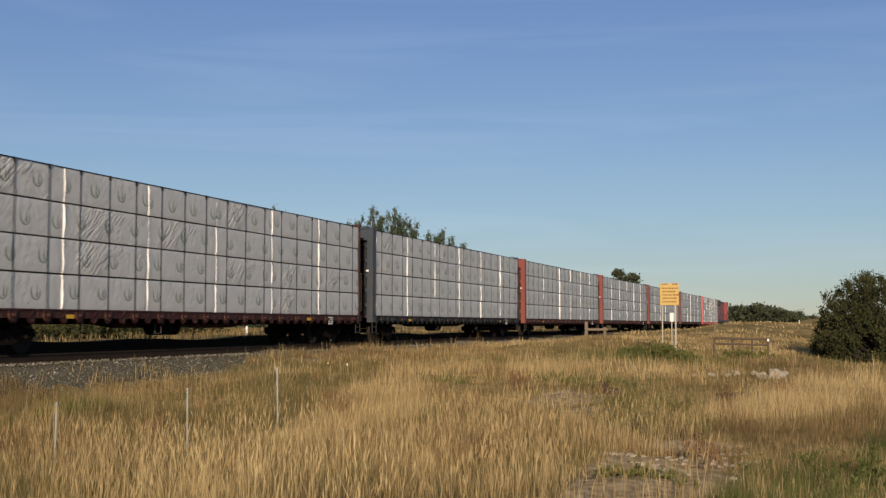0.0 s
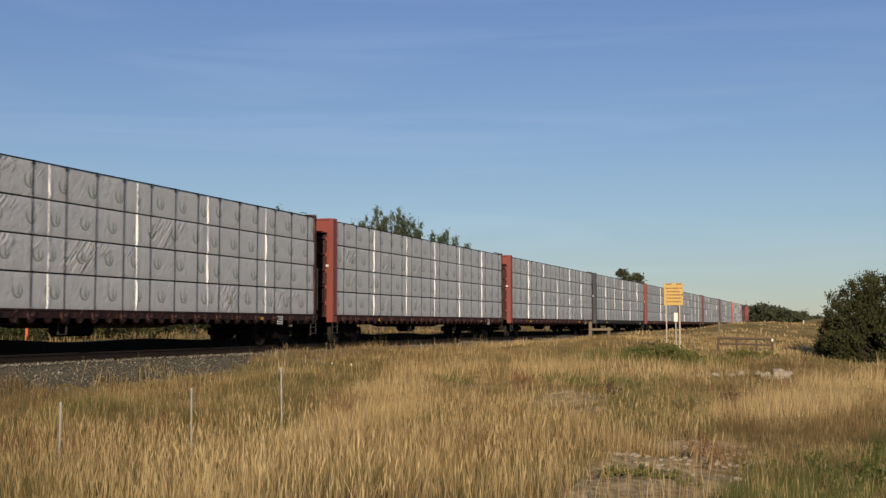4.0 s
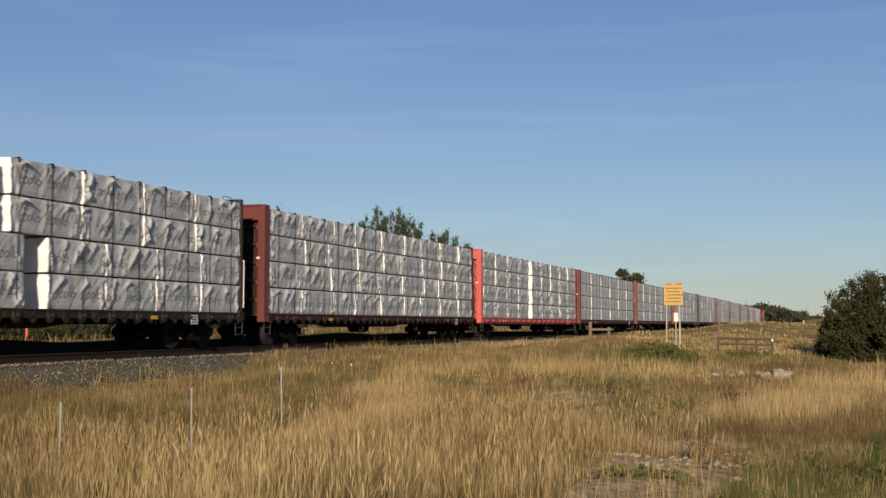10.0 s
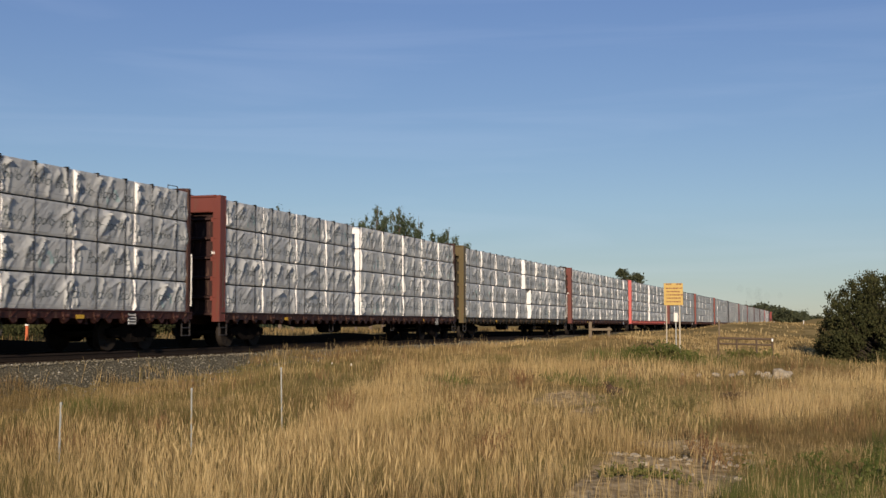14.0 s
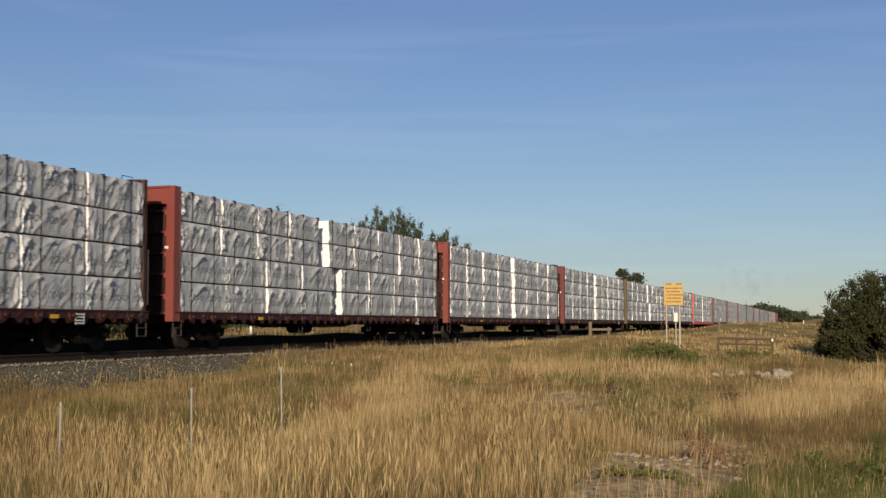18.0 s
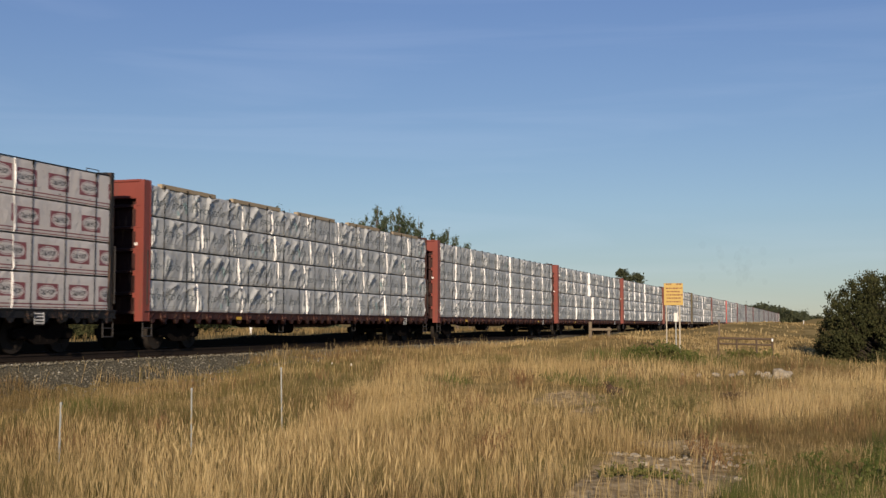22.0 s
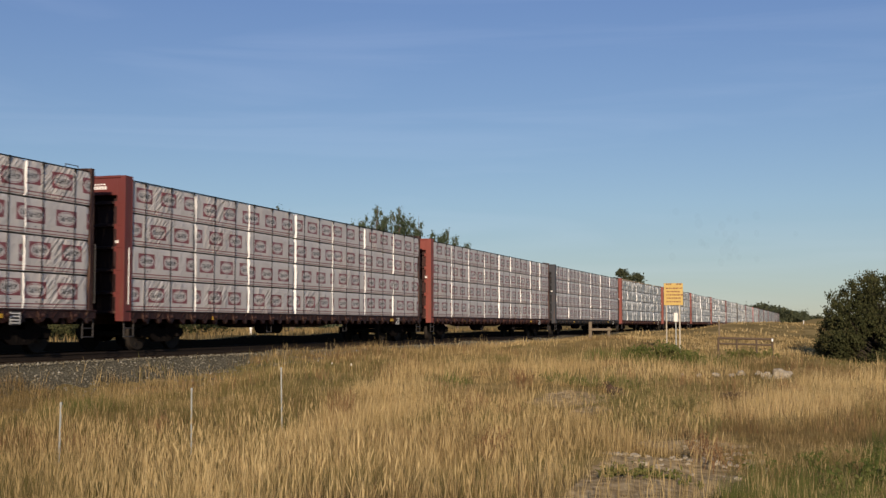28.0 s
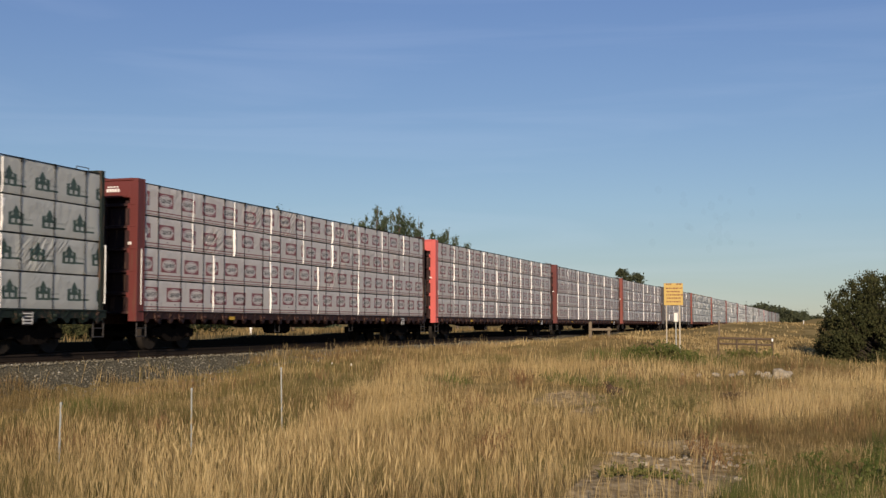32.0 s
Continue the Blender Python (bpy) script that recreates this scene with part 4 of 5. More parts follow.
CONSIST = [
    (-6, "pink", "script", [(0, 3, 12.0, 0.3)]), (-5, "brown", "swoosh", [(0, 3, 10.0, 0.35)]), (-4, "brown", "swoosh", []), (-3, "red", "swoosh", []),
    (-2, "red", "swoosh", [(0, 3, 9.0, 0.2)]), (-1, "slate", "swoosh", []), (0, "red", "swoosh", []), (1, "red", "swoosh", []), (2, "brown", "swoosh", []),
    (3, "pink", "script", [(0, 3, 9.55, 0.75)]), (4, "brown", "script", []), (5, "olive", "script", [(0, 1, 12.2, 0.8), (2, 3, 11.0, 0.6)]),
    (6, "brown", "script", [(0, 3, 9.95, 0.8)]), (7, "red", "script", [(0, 3, 11.1, 0.7)]), (8, "red", "script", [(0, 1, 10.75, 0.75), (2, 3, 9.4, 0.9)]),
    (9, "red", "script", [(0, 3, 12.2, 0.25)]), (10, "red", "script", []), (11, "black", "oval", []), (12, "red", "oval", [(0, 3, 11.0, 0.14)]), (13, "maroon", "oval", [(0, 3, 9.85, 0.16)]),
    (14, "pink", "oval", []), (15, "maroon", "oval", []), (16, "green", "house", []), (17, "brown", "house", []),
]
for k, c, kind, gaps in CONSIST:
    flatcar(k, c, kind, gaps, planks=(k == 10))


def locomotive():
    car = thing("locomotive", "red and black diesel freight locomotive pulling the flatcars", "locomotive")
    for y in (-6.6, 6.6):
        b = child("bogie", cached("bogie", bogie_mesh), car, "", (0, y, 0))
        for j, dy in enumerate((-0.89, 0.89)):
            WHEELS[j].append(child("wheelset", cached("wheelset", wheelset_mesh), b, "", (0, dy, 0.46)))
    child("underframe", Shape().box(-1.5, 1.5, -10.8, 10.8, 1.05, 1.45, 0.05).box(-1.3, 1.3, -3.2, 3.2, 0.45, 1.06, 0.2).mesh("underframe", M["locoblack"]), car)
    s = Shape()
    s.prism([(-10.3, 1.44), (5.6, 1.44), (5.6, 4.35), (-10.0, 4.35), (-10.3, 4.1)], -0.95, 0.95)
    child("long_hood", s.mesh("long_hood", M["locored"]), car, "bright red engine hood")
    s = Shape().box(-1.5, 1.5, -10.6, -6.8, 3.75, 4.62, 0.08).box(-1.05, 1.05, -6.9, 5.5, 4.3, 4.55, 0.06)
    child("radiator", s.mesh("radiator", M["locoblack"]), car, "black flared radiator top")
    child("exhaust_stack", Shape().box(-0.35, 0.35, -1.0, 0.4, 4.54, 4.72, 0.03).mesh("stack", M["locoblack"]), car)
    child("cab", Shape().prism([(5.6, 1.44), (8.2, 1.44), (8.2, 3.4), (7.9, 4.55), (5.6, 4.55)], -1.52, 1.52).mesh("cab", M["locored"]), car)
    child("nose", Shape().prism([(8.15, 1.44), (9.7, 1.44), (9.6, 2.7), (8.15, 3.0)], -1.1, 1.1).mesh("nose", M["locored"]), car)
    for x in (-1.53, 1.53):
        child("cab_window", Shape().box(x - 0.015, x + 0.015, 6.1, 7.5, 3.1, 3.9, 0.01).mesh("cab_window", M["glass"]), car)
        s = Shape()
        for j in range(9):
            s.tube((x * 0.97, -10 + j * 1.9, 1.44), (x * 0.97, -10 + j * 1.9, 2.5), 0.02, n=5)
        s.tube((x * 0.97, -10, 2.5), (x * 0.97, 5.4, 2.5), 0.02, n=5)
        child("handrail", s.mesh("handrail", M["steel"]), car)
    s = Shape().tube((-0.18, -10.31, 4.0), (-0.18, -10.36, 4.0), 0.11, n=12).tube((0.18, -10.31, 4.0), (0.18, -10.36, 4.0), 0.11, n=12)
    child("headlight", s.mesh("headlight", M["white"]), car)
    s = Shape().box(-0.75, 0.75, -10.86, -10.80, 0.6, 1.4, 0.02)
    child("pilot", s.mesh("pilot", M["locoblack"]), car)
    CARS["loco"] = car


locomotive()


# ---- fixtures beside the track ----
def on_ground(x, y, dz=0.0):
    return (x, y, float(height(x, y)) + dz)


def fence_posts():
    s = Shape()
    s.box(-0.013, 0.013, -0.004, 0.004, -0.25, 1.12, 0.002)
    s.box(-0.004, 0.004, -0.004, 0.022, -0.25, 1.12, 0.002)
    for j in range(14):
        s.box(-0.010, 0.010, -0.010, -0.003, 0.12 + j * 0.07, 0.145 + j * 0.07, 0.002)
    me = s.mesh("post", M["galv"])
    cap = Shape().box(-0.016, 0.016, -0.008, 0.024, 1.09, 1.13, 0.004).mesh("cap", M["galv"])
    for x, y, top, lean in ((-9.38, 12.68, -0.27, 1.0), (-9.45, 16.0, -0.26, -0.5), (-9.42, 19.0, -0.05, -1.2)):
        p = thing("fence_post", "thin galvanised steel fence post standing in tall grass", "fence post", "steel fence posts")
        p.location = (x, y, top - 1.12)
        p.rotation_euler = (radians(lean * 0.5), radians(lean), radians(20))
        child("post", me, p)
        child("cap", cap, p)


def warning_sign():
    x, y = -5.45, 40.2
    g = -0.20
    sign = thing("warning_sign", "yellow warning sign with red lettering bars on two pale posts", "sign")
    sign.location, sign.rotation_euler = (x, y, g), (0, 0, radians(9))
    W = 0.63
    child("board", Shape().box(-W / 2, W / 2, -0.012, 0.012, 1.56, 2.30, 0.006).mesh("board", M["signface"]), sign, "yellow sign board")
    rows = ((2.27, 0.16, -0.16), (2.27, 0.16, 0.18), (2.13, 0.5, 0.0), (2.02, 0.44, 0.0), (1.91, 0.5, 0.02), (1.80, 0.40, -0.02), (1.68, 0.46, 0.0))
    for z, w, cx in rows:
        s = Shape()
        p = cx - w / 2
        while p < cx + w / 2:
            wd = random.uniform(0.03, 0.09)
            s.box(p, p + wd, -0.017, -0.010, z - 0.022, z + 0.022, 0.001)
            p += wd + 0.02
        child("lettering", s.mesh("lettering", M["signink"]), sign, "red lettering bars")
    for px, w in ((-0.235, 0.020), (0.20, 0.024)):
        child("post", Shape().box(px - w, px + w, 0.014, 0.014 + 2 * w, -0.3, 1.95, 0.006).mesh("post", M["signpost"]), sign, "pale painted post")
    box = thing("meter_box", "small white utility box on a short post beside the sign", "utility box")
    box.location, box.rotation_euler = (x + 0.11, y - 0.30, g), (0, 0, radians(9))
    child("housing", Shape().box(-0.07, 0.07, -0.06, 0.06, 1.0, 1.31, 0.02).mesh("housing", M["whitepost"]), box)
    child("post", Shape().box(-0.02, 0.02, -0.02, 0.02, -0.3, 1.02, 0.006).mesh("post", M["galv"]), box)


def pipe_rack():
    """Low welded pipe barrier."""
    r = thing("pipe_barrier", "low rusty pipe barrier with two rails", "barrier")
    x, y = -3.5, 44.9
    r.location, r.rotation_euler = (x, y, -0.48), (0, 0, radians(4))
    for px in (-0.96, -0.30, 0.40, 0.96):
        child("post", Shape().tube((px, 0, -0.3), (px, 0, 0.70), 0.036, n=8).mesh("post", M["rust"]), r)
    child("top_rail", Shape().tube((-0.98, 0, 0.70), (0.98, 0, 0.66), 0.042, n=8).mesh("top_rail", M["rust"]), r)
    child("lower_rail", Shape().tube((-0.98, 0, 0.50), (0.98, 0, 0.45), 0.034, n=8).mesh("lower_rail", M["rust"]), r)
    child("marker", Shape().box(0.93, 0.99, -0.045, -0.026, 0.58, 0.68, 0.006).mesh("marker", M["white"]), r, "white reflector plate")


def wooden_stub():
    w = thing("wooden_barrier", "weathered grey wooden post with a single rail", "barrier")
    w.location, w.rotation_euler = on_ground(-10.3, 50.0), (0, 0, radians(10))
    child("post", Shape().box(-0.07, 0.07, -0.07, 0.07, -0.3, 0.98, 0.02).mesh("post", M["wood"]), w)
    child("post", Shape().box(0.72, 0.84, -0.06, 0.06, -0.3, 0.75, 0.02).mesh("post", M["wood"]), w)
    child("rail", Shape().box(-0.06, 0.9, -0.10, -0.065, 0.60, 0.70, 0.01).mesh("rail", M["wood"]), w)


def marker_stakes():
    for x, y, h, key, lab in ((-24.9, 31.9, 0.66, "orange", "orange plastic marker stake beyond the track"), (-27.5, 52.0, 0.45, "whitepost", "white marker stake beyond the track"),
                              (-9.0, 165.0, 0.3, "whitepost", "white marker stake in distant grass"), (-5.6, 175.0, 0.55, "whitepost", "white marker stake in distant grass"),
                              (-6.9, 70.0, 0.95, "wood", "short grey wooden stake in the grass")):
        m = thing("marker_stake", lab, "stake", "marker stakes")
        m.location = on_ground(x, y)
        child("stake", Shape().box(-0.045, 0.045, -0.03, 0.03, -0.2, h, 0.01).mesh("stake", M[key]), m)
        if key == "wood":
            continue
        child("band", Shape().box(-0.058, 0.058, -0.033, 0.033, h - 0.16, h - 0.06, 0.004).mesh("band", M["white"]), m, "white reflective band")


fence_posts()
warning_sign()
pipe_rack()
wooden_stub()
marker_stakes()


# ---- stones ----
def rock_mesh(seed, sx, sy, sz, material):
    bm = bmesh.new()
    bmesh.ops.create_icosphere(bm, subdivisions=3 if sx != 1 else 2, radius=1.0)
    for v in bm.verts:
        d = 1 + 0.45 * noise.noise(v.co * 1.3 + Vector((seed * 7.1, 0, 0))) + 0.30 * noise.noise(v.co * 3.1 + Vector((0, seed * 3.3, 0)))
        v.co = Vector((v.co.x * sx * d, v.co.y * sy * d, max(v.co.z, -0.5) * sz * d))
    me = bpy.data.meshes.new("rock")
    bm.to_mesh(me)
    bm.free()
    me.materials.append(material)
    return me


def rocks():
    rng = random.Random(5)
    for j, (x, y, s) in enumerate(((-1.72, 33.6, 0.29), (-2.05, 33.3, 0.17), (-2.75, 33.6, 0.12), (-2.95, 33.2, 0.09), (-3.4, 33.5, 0.10), (-3.9, 33.8, 0.08), (-2.3, 33.9, 0.10), (-4.3, 33.4, 0.08))):
        r = thing("rock", "pale limestone rock lying in the grass", "rock", "pale rocks", me=rock_mesh(j, s, s * rng.uniform(0.7, 1.0), s * 0.75, M["rock"]))
        r.location = on_ground(x, y, 0.06)
        r.rotation_euler = (0, 0, rng.uniform(0, 6))
    for j in range(130):
        s = rng.uniform(0.014, 0.05)
        cx, cy = rng.choice([(-2.9, 15.4), (-2.6, 15.6), (-1.75, 16.4), (-1.5, 15.8), (-2.0, 17.4), (-2.1, 14.6)])
        r = thing("stone", "small pale stone on bare sandy soil", "stone", "small stones", me=cached(("stone", j % 5), lambda: rock_mesh(20 + j, 1, 0.8, 0.6, M["rock"])))
        r.location = on_ground(cx + rng.gauss(0, 0.35), cy + rng.gauss(0, 0.2), s * 0.25)
        r.scale = (s, s, s)
        r.rotation_euler = (0, 0, rng.uniform(0, 6))
    # washed-out clay edges: broken lumps along a line
    for x0, y0, x1, y1, n, tall in ((-5.75, 29.6, -4.35, 26.1, 24, 0.17), (-2.55, 26.1, -1.65, 25.9, 14, 0.13)):
        bm = bmesh.new()
        for j in range(n):
            p = Vector(on_ground(x0 + (x1 - x0) * (j + 0.5) / n, y0 + (y1 - y0) * (j + 0.5) / n, tall * 0.2))
            got = bmesh.ops.create_icosphere(bm, subdivisions=2, radius=1.0)["verts"]
            s = rng.uniform(0.6, 1.1)
            for v in got:
                d = 1 + 0.5 * noise.noise(v.co * 1.7 + Vector((j * 5.1, x0, 0)))
                v.co = Vector((v.co.x * 0.11 * d, v.co.y * 0.13 * d, v.co.z * tall * s * d)) + p + Vector((rng.gauss(0, 0.003), 0, 0))
        me = bpy.data.meshes.new("clay_edge")
        bm.to_mesh(me)
        bm.free()
        me.materials.append(M["clay"])
        thing("clay_bank", "eroded red-brown clay edge under the turf", "soil bank", "clay edges", me=me)


rocks()


def ballast():
    """Loose stones on the shoulder of the track bed, one sheet of many pieces."""
    rng = np.random.default_rng(3)
    n = 14500
    y = 10 + 62 * rng.random(n) ** 1.5
    u = 1.3 + 3.0 * rng.random(n)
    x = TRACK_X + u
    r = 0.017 + 0.028 * rng.random(n) ** 2
    z = height(x, y) + r * 0.25
    base = np.array([[1, 0, 0], [0, 1, 0], [-1, 0, 0], [0, -1, 0], [0, 0, 1], [0, 0, -1]], float)
    jit = 1 + 0.5 * (rng.random((n, 6, 3)) - 0.5)
    a = rng.random(n) * 6.28
    v = base[None] * jit
    vx = v[..., 0] * np.cos(a)[:, None] - v[..., 1] * np.sin(a)[:, None]
    vy = v[..., 0] * np.sin(a)[:, None] + v[..., 1] * np.cos(a)[:, None]
    v = np.stack([vx, vy, v[..., 2] * 0.75], -1) * r[:, None, None] + np.stack([x, y, z], -1)[:, None, :]
    f = np.array([[0, 1, 4], [1, 2, 4], [2, 3, 4], [3, 0, 4], [1, 0, 5], [2, 1, 5], [3, 2, 5], [0, 3, 5]])
    faces = (np.arange(n)[:, None, None] * 6 + f[None]).reshape(-1, 3)
    thing("ballast", "grey crushed stone ballast along the track", "gravel", kind="stuff", me=numpy_mesh("ballast", v.reshape(-1, 3), faces, M["ballast"]))


ballast()


# ---- grass ----
def blades(rng, x, y, h, w, lean=0.11, bend_by=0.17, sway=0.0):
    """Bent tapering blades, two pieces each: corners and faces."""
    n = len(x)
    z = height(x, y) - 0.03
    a = rng.random(n) * 2 * np.pi
    dx, dy = np.cos(a), np.sin(a)
    la = rng.normal(0, lean, (n, 2)) + sway
    la[:, 0] += 0.03
    be = rng.normal(0, bend_by, (n, 2))
    p0 = np.stack([x, y, z], -1)
    p1 = p0 + np.stack([la[:, 0] * h * 0.5, la[:, 1] * h * 0.5, h * 0.55], -1)
    p2 = p1 + np.stack([(la[:, 0] + be[:, 0]) * h * 0.5, (la[:, 1] + be[:, 1]) * h * 0.5, h * 0.45], -1)
    side = np.stack([dx, dy, np.zeros(n)], -1) * (w * 0.5)[:, None]
    v = np.stack([p0 - side, p0 + side, p1 + side * 0.75, p1 - side * 0.75, p2], 1)
    f = np.array([[0, 1, 2], [0, 2, 3], [3, 2, 4]])
    return v, (np.arange(n)[:, None, None] * 5 + f[None]).reshape(-1, 3), p2, p1


def heads(rng, tip, low, length, w):
    """Seed heads: two crossed spindles at the tips of the stalks."""
    n = len(tip)
    way = tip - low
    way /= np.linalg.norm(way, axis=1)[:, None] + 1e-9
    a = rng.random(n) * np.pi
    s1 = np.stack([np.cos(a), np.sin(a), np.zeros(n)], -1) * (w * 0.5)[:, None]
    s2 = np.stack([-np.sin(a), np.cos(a), np.zeros(n)], -1) * (w * 0.5)[:, None]
    b = tip - way * (length * 0.35)[:, None]
    m = tip + way * (length * 0.15)[:, None]
    e = tip + way * (length * 0.65)[:, None]
    v = np.stack([b, m - s1, e, m + s1, b, m - s2, e, m + s2], 1)
    f = np.array([[0, 1, 2, 3], [4, 5, 6, 7]])
    return v, (np.arange(n)[:, None, None] * 8 + f[None]).reshape(-1, 4)


def scatter(rng, n, r0, r1, a0, a1):
    """Points in a sector of the meadow: distance and bearing to the left of the track's direction."""
    r = np.sqrt(r0 ** 2 + (r1 ** 2 - r0 ** 2) * rng.random(n))
    a = np.radians(a0 + (a1 - a0) * rng.random(n))
    return -r * np.sin(a), r * np.cos(a)


def inside(x, y, spots, grow=1.0):
    m = np.zeros(len(x), bool)
    for cx, cy, rx, ry in spots:
        m |= ((x - cx) / (rx * grow)) ** 2 + ((y - cy) / (ry * grow)) ** 2 < 1
    return m


def wave(x, y, f, s):
    return 0.5 + 0.25 * np.sin(x * f + s) * np.sin(y * f * 0.8 + 2 * s) * 1.3 + 0.25 * np.sin(x * f * 2.3 - y * f * 1.7 + s)


GREEN = [(-13.9, 19.6, 0.7, 1.2), (-9.2, 27.6, 0.5, 1.6), (-0.1, 12.6, 1.25, 2.6), (-5.6, 38.0, 2.6, 2.4), (-5.9, 30.5, 1.7, 1.2), (1.6, 17.0, 1.6, 3.0)]
RUST = [(-11.2, 14.8, 1.5, 1.5), (-8.6, 19.3, 0.5, 0.7), (-6.2, 17.0, 0.9, 1.6)]
OLIVE = [(-7.8, 11.6, 3.0, 3.2), (-6.9, 22.5, 1.0, 3.0), (-9.9, 15.2, 1.9, 2.2), (-10.9, 20.5, 1.4, 3.2), (-10.6, 18.0, 3.0, 4.5), (-2.8, 20.6, 1.2, 1.6), (-12.2, 24.0, 2.2, 5.5), (-12.2, 17.5, 2.2, 4.5), (-6.3, 21.5, 1.2, 1.6), (-3.2, 24.0, 1.0, 1.4), (1.6, 23.0, 1.6, 3.0)]
# first four: swath whose pale blades paint the brightness of a sunlit slope
PALE = [(-7.9, 17.4, 0.7, 1.5), (-8.7, 21.6, 0.9, 2.4), (-9.7, 26.5, 1.0, 3.0), (-10.6, 31.0, 1.0, 3.0), (-4.6, 34.5, 2.2, 2.4), (-7.5, 33.0, 1.4, 3.0), (0.4, 30.0, 1.8, 3.5), (-0.9, 24.0, 1.2, 2.4), (-2.9, 22.5, 0.9, 2.2)]
TOE = TRACK_X + 2.75


def keep_meadow(rng, x, y):
    """Grass thins out on the ballast and the bare patches."""
    edge = TOE + 0.25 * np.sin(y * 0.9) + 0.2 * np.sin(y * 2.3) + 0.6 * smooth(y, 34, 50)
    ok = (x > edge) | ((x > edge - 0.8) & (y > 22) & (rng.random(len(x)) < 0.06))
    return ok & ~(inside(x, y, BARE, 1.0) & (rng.random(len(x)) < np.where(y > 20, 0.84, 0.955)))


def build_grass():
    rng = np.random.default_rng(11)
    zones = [(5.0, 9.5, 7000, 0.006, 0.36), (9.5, 17, 175000, 0.0030, 0.36), (17, 27, 150000, 0.0048, 0.33), (27, 42, 86000, 0.011, 0.28), (42, 75, 78000, 0.024, 0.17), (75, 200, 36000, 0.085, 0.15)]
    sets = {"dry": [], "pale": [], "olivegrass": [], "greengrass": [], "russet": []}
    seeds = []
    for r0, r1, n, w, h in zones:
        x, y = scatter(rng, n, r0, r1, -14, 47) if r1 < 60 else scatter(rng, n, r0, r1, -12, 32)
        # two thirds of the blades stand in tussocks
        own = rng.random(n) < 0.66
        c = rng.integers(0, max(1, n // 26), n)
        spread = 0.10 + 0.012 * r0
        x = np.where(own, x[c] + rng.normal(0, 0.4, n) * spread, x)
        y = np.where(own, y[c] + rng.normal(0, 0.4, n) * spread, y)
        tuft = (0.40 + 1.15 * rng.random(n))[c]
        sort = np.where(own, rng.random(n)[c], rng.random(n))
        sway = np.where(own[:, None], rng.normal(0, 0.10, (n, 2))[c], 0.0)
        ok = keep_meadow(rng, x, y)
        x, y, tuft, sort, sway = x[ok], y[ok], np.where(own, tuft, 0.8)[ok], sort[ok], sway[ok]
        n = len(x)
        hh = (0.75 + 0.5 * rng.random(n)) * (1 - 0.40 * smooth(x, -4.2, -2.6) * (1 - smooth(y, 17, 24))) * np.where(inside(x, y, BARE, 1.1), 0.35, 1.0) * tuft * h * (0.55 + 0.6 * rng.random(n)) * (0.7 + 0.5 * wave(x, y, 0.7, 1.0))
        green = inside(x, y, GREEN) & (rng.random(n) < np.where(y < 20, 0.80, 0.62))
        pale = inside(x, y, PALE, 0.8 + 0.4 * rng.random(n)) & (rng.random(n) < 0.9) & ~green
        ol = (wave(x, y, 0.45, 2.0) + 0.25 * (rng.random(n) - 0.5) > 0.60) | (inside(x, y, OLIVE) & (rng.random(n) < 0.85))
        ol &= ~green & ~pale
        kinds = np.where(green, 3, np.where(pale, 1, np.where(ol, 2, 0)))
        # the species mix everywhere
        mix = sort
        rusty = 0.26 + 0.16 * (wave(x, y, 0.8, 4.0) > 0.5)
        kinds = np.where(mix < 0.11, 1, np.where(mix < 0.21, 2, np.where(mix < 0.26, 0, np.where(mix < rusty, 4, kinds))))
        kinds = np.where((y > 46) & (kinds != 3), np.where(mix < 0.4, 1, 0), kinds)
        kinds = np.where(inside(x, y, RUST) & (rng.random(n) < 0.5), 4, kinds)
        # swath for the sunlit slope: its brightness is put into the blade colour
        kinds = np.where(pale & (y > 16) & (x < -7) & (rng.random(n) < 0.75), 1, kinds)
        ww = w * (0.6 + 0.8 * rng.random(n))
        for j, key in enumerate(("dry", "pale", "olivegrass", "greengrass", "russet")):
            s = kinds == j
            if s.any():
                grow = {3: 1.25, 1: 1.3, 2: 0.85}.get(j, 1.0)
                v, f, tip, low = blades(rng, x[s], y[s], hh[s] * grow, ww[s] * (1.5 if j == 3 else 1.0), sway=sway[s])
                sets[key].append((v, f))
                if j < 3 and r1 < 45:
                    pick = rng.random(s.sum()) < (0.05 if r1 < 18 else 0.012)
                    ln = (0.10 + 0.08 * rng.random(pick.sum()))
                    seeds.append(heads(rng, tip[pick], low[pick], ln, ww[s][pick] * 0.9 + 0.002))
    # tall stalks that stand above the rest close by
    x, y = scatter(rng, 5800, 8.5, 17, 6, 46)
    ok = keep_meadow(rng, x, y) & (wave(x, y, 1.1, 0.4) + 0.2 * (rng.random(len(x)) - 0.5) > 0.5)
    x, y = x[ok], y[ok]
    v, f, tip, low = blades(rng, x, y, 0.42 + 0.42 * rng.random(len(x)), 0.0042 + 0.0025 * rng.random(len(x)), 0.10, 0.14)
    sets["pale"].append((v, f))
    seeds.append(heads(rng, tip, low, 0.08 + 0.1 * rng.random(len(x)), 0.006 + 0.007 * rng.random(len(x))))
    # field beyond the track
    n = 17000
    x, y = -24 - 34 * rng.random(n) ** 1.4, 8 + 110 * rng.random(n)
    v, f, _, _ = blades(rng, x, y, 0.12 + 0.25 * rng.random(n), 0.02 + 0.025 * rng.random(n))
    sets["dry"].append((v, f))
    names = {"dry": ("dry_grass", "tall dry golden prairie grass"), "pale": ("pale_grass", "pale straw-coloured tall grass"), "olivegrass": ("olive_grass", "olive and tan meadow grass"), "greengrass": ("green_weeds", "low green weeds among the grass"), "russet": ("russet_grass", "rusty brown grass stems among the dry grass")}
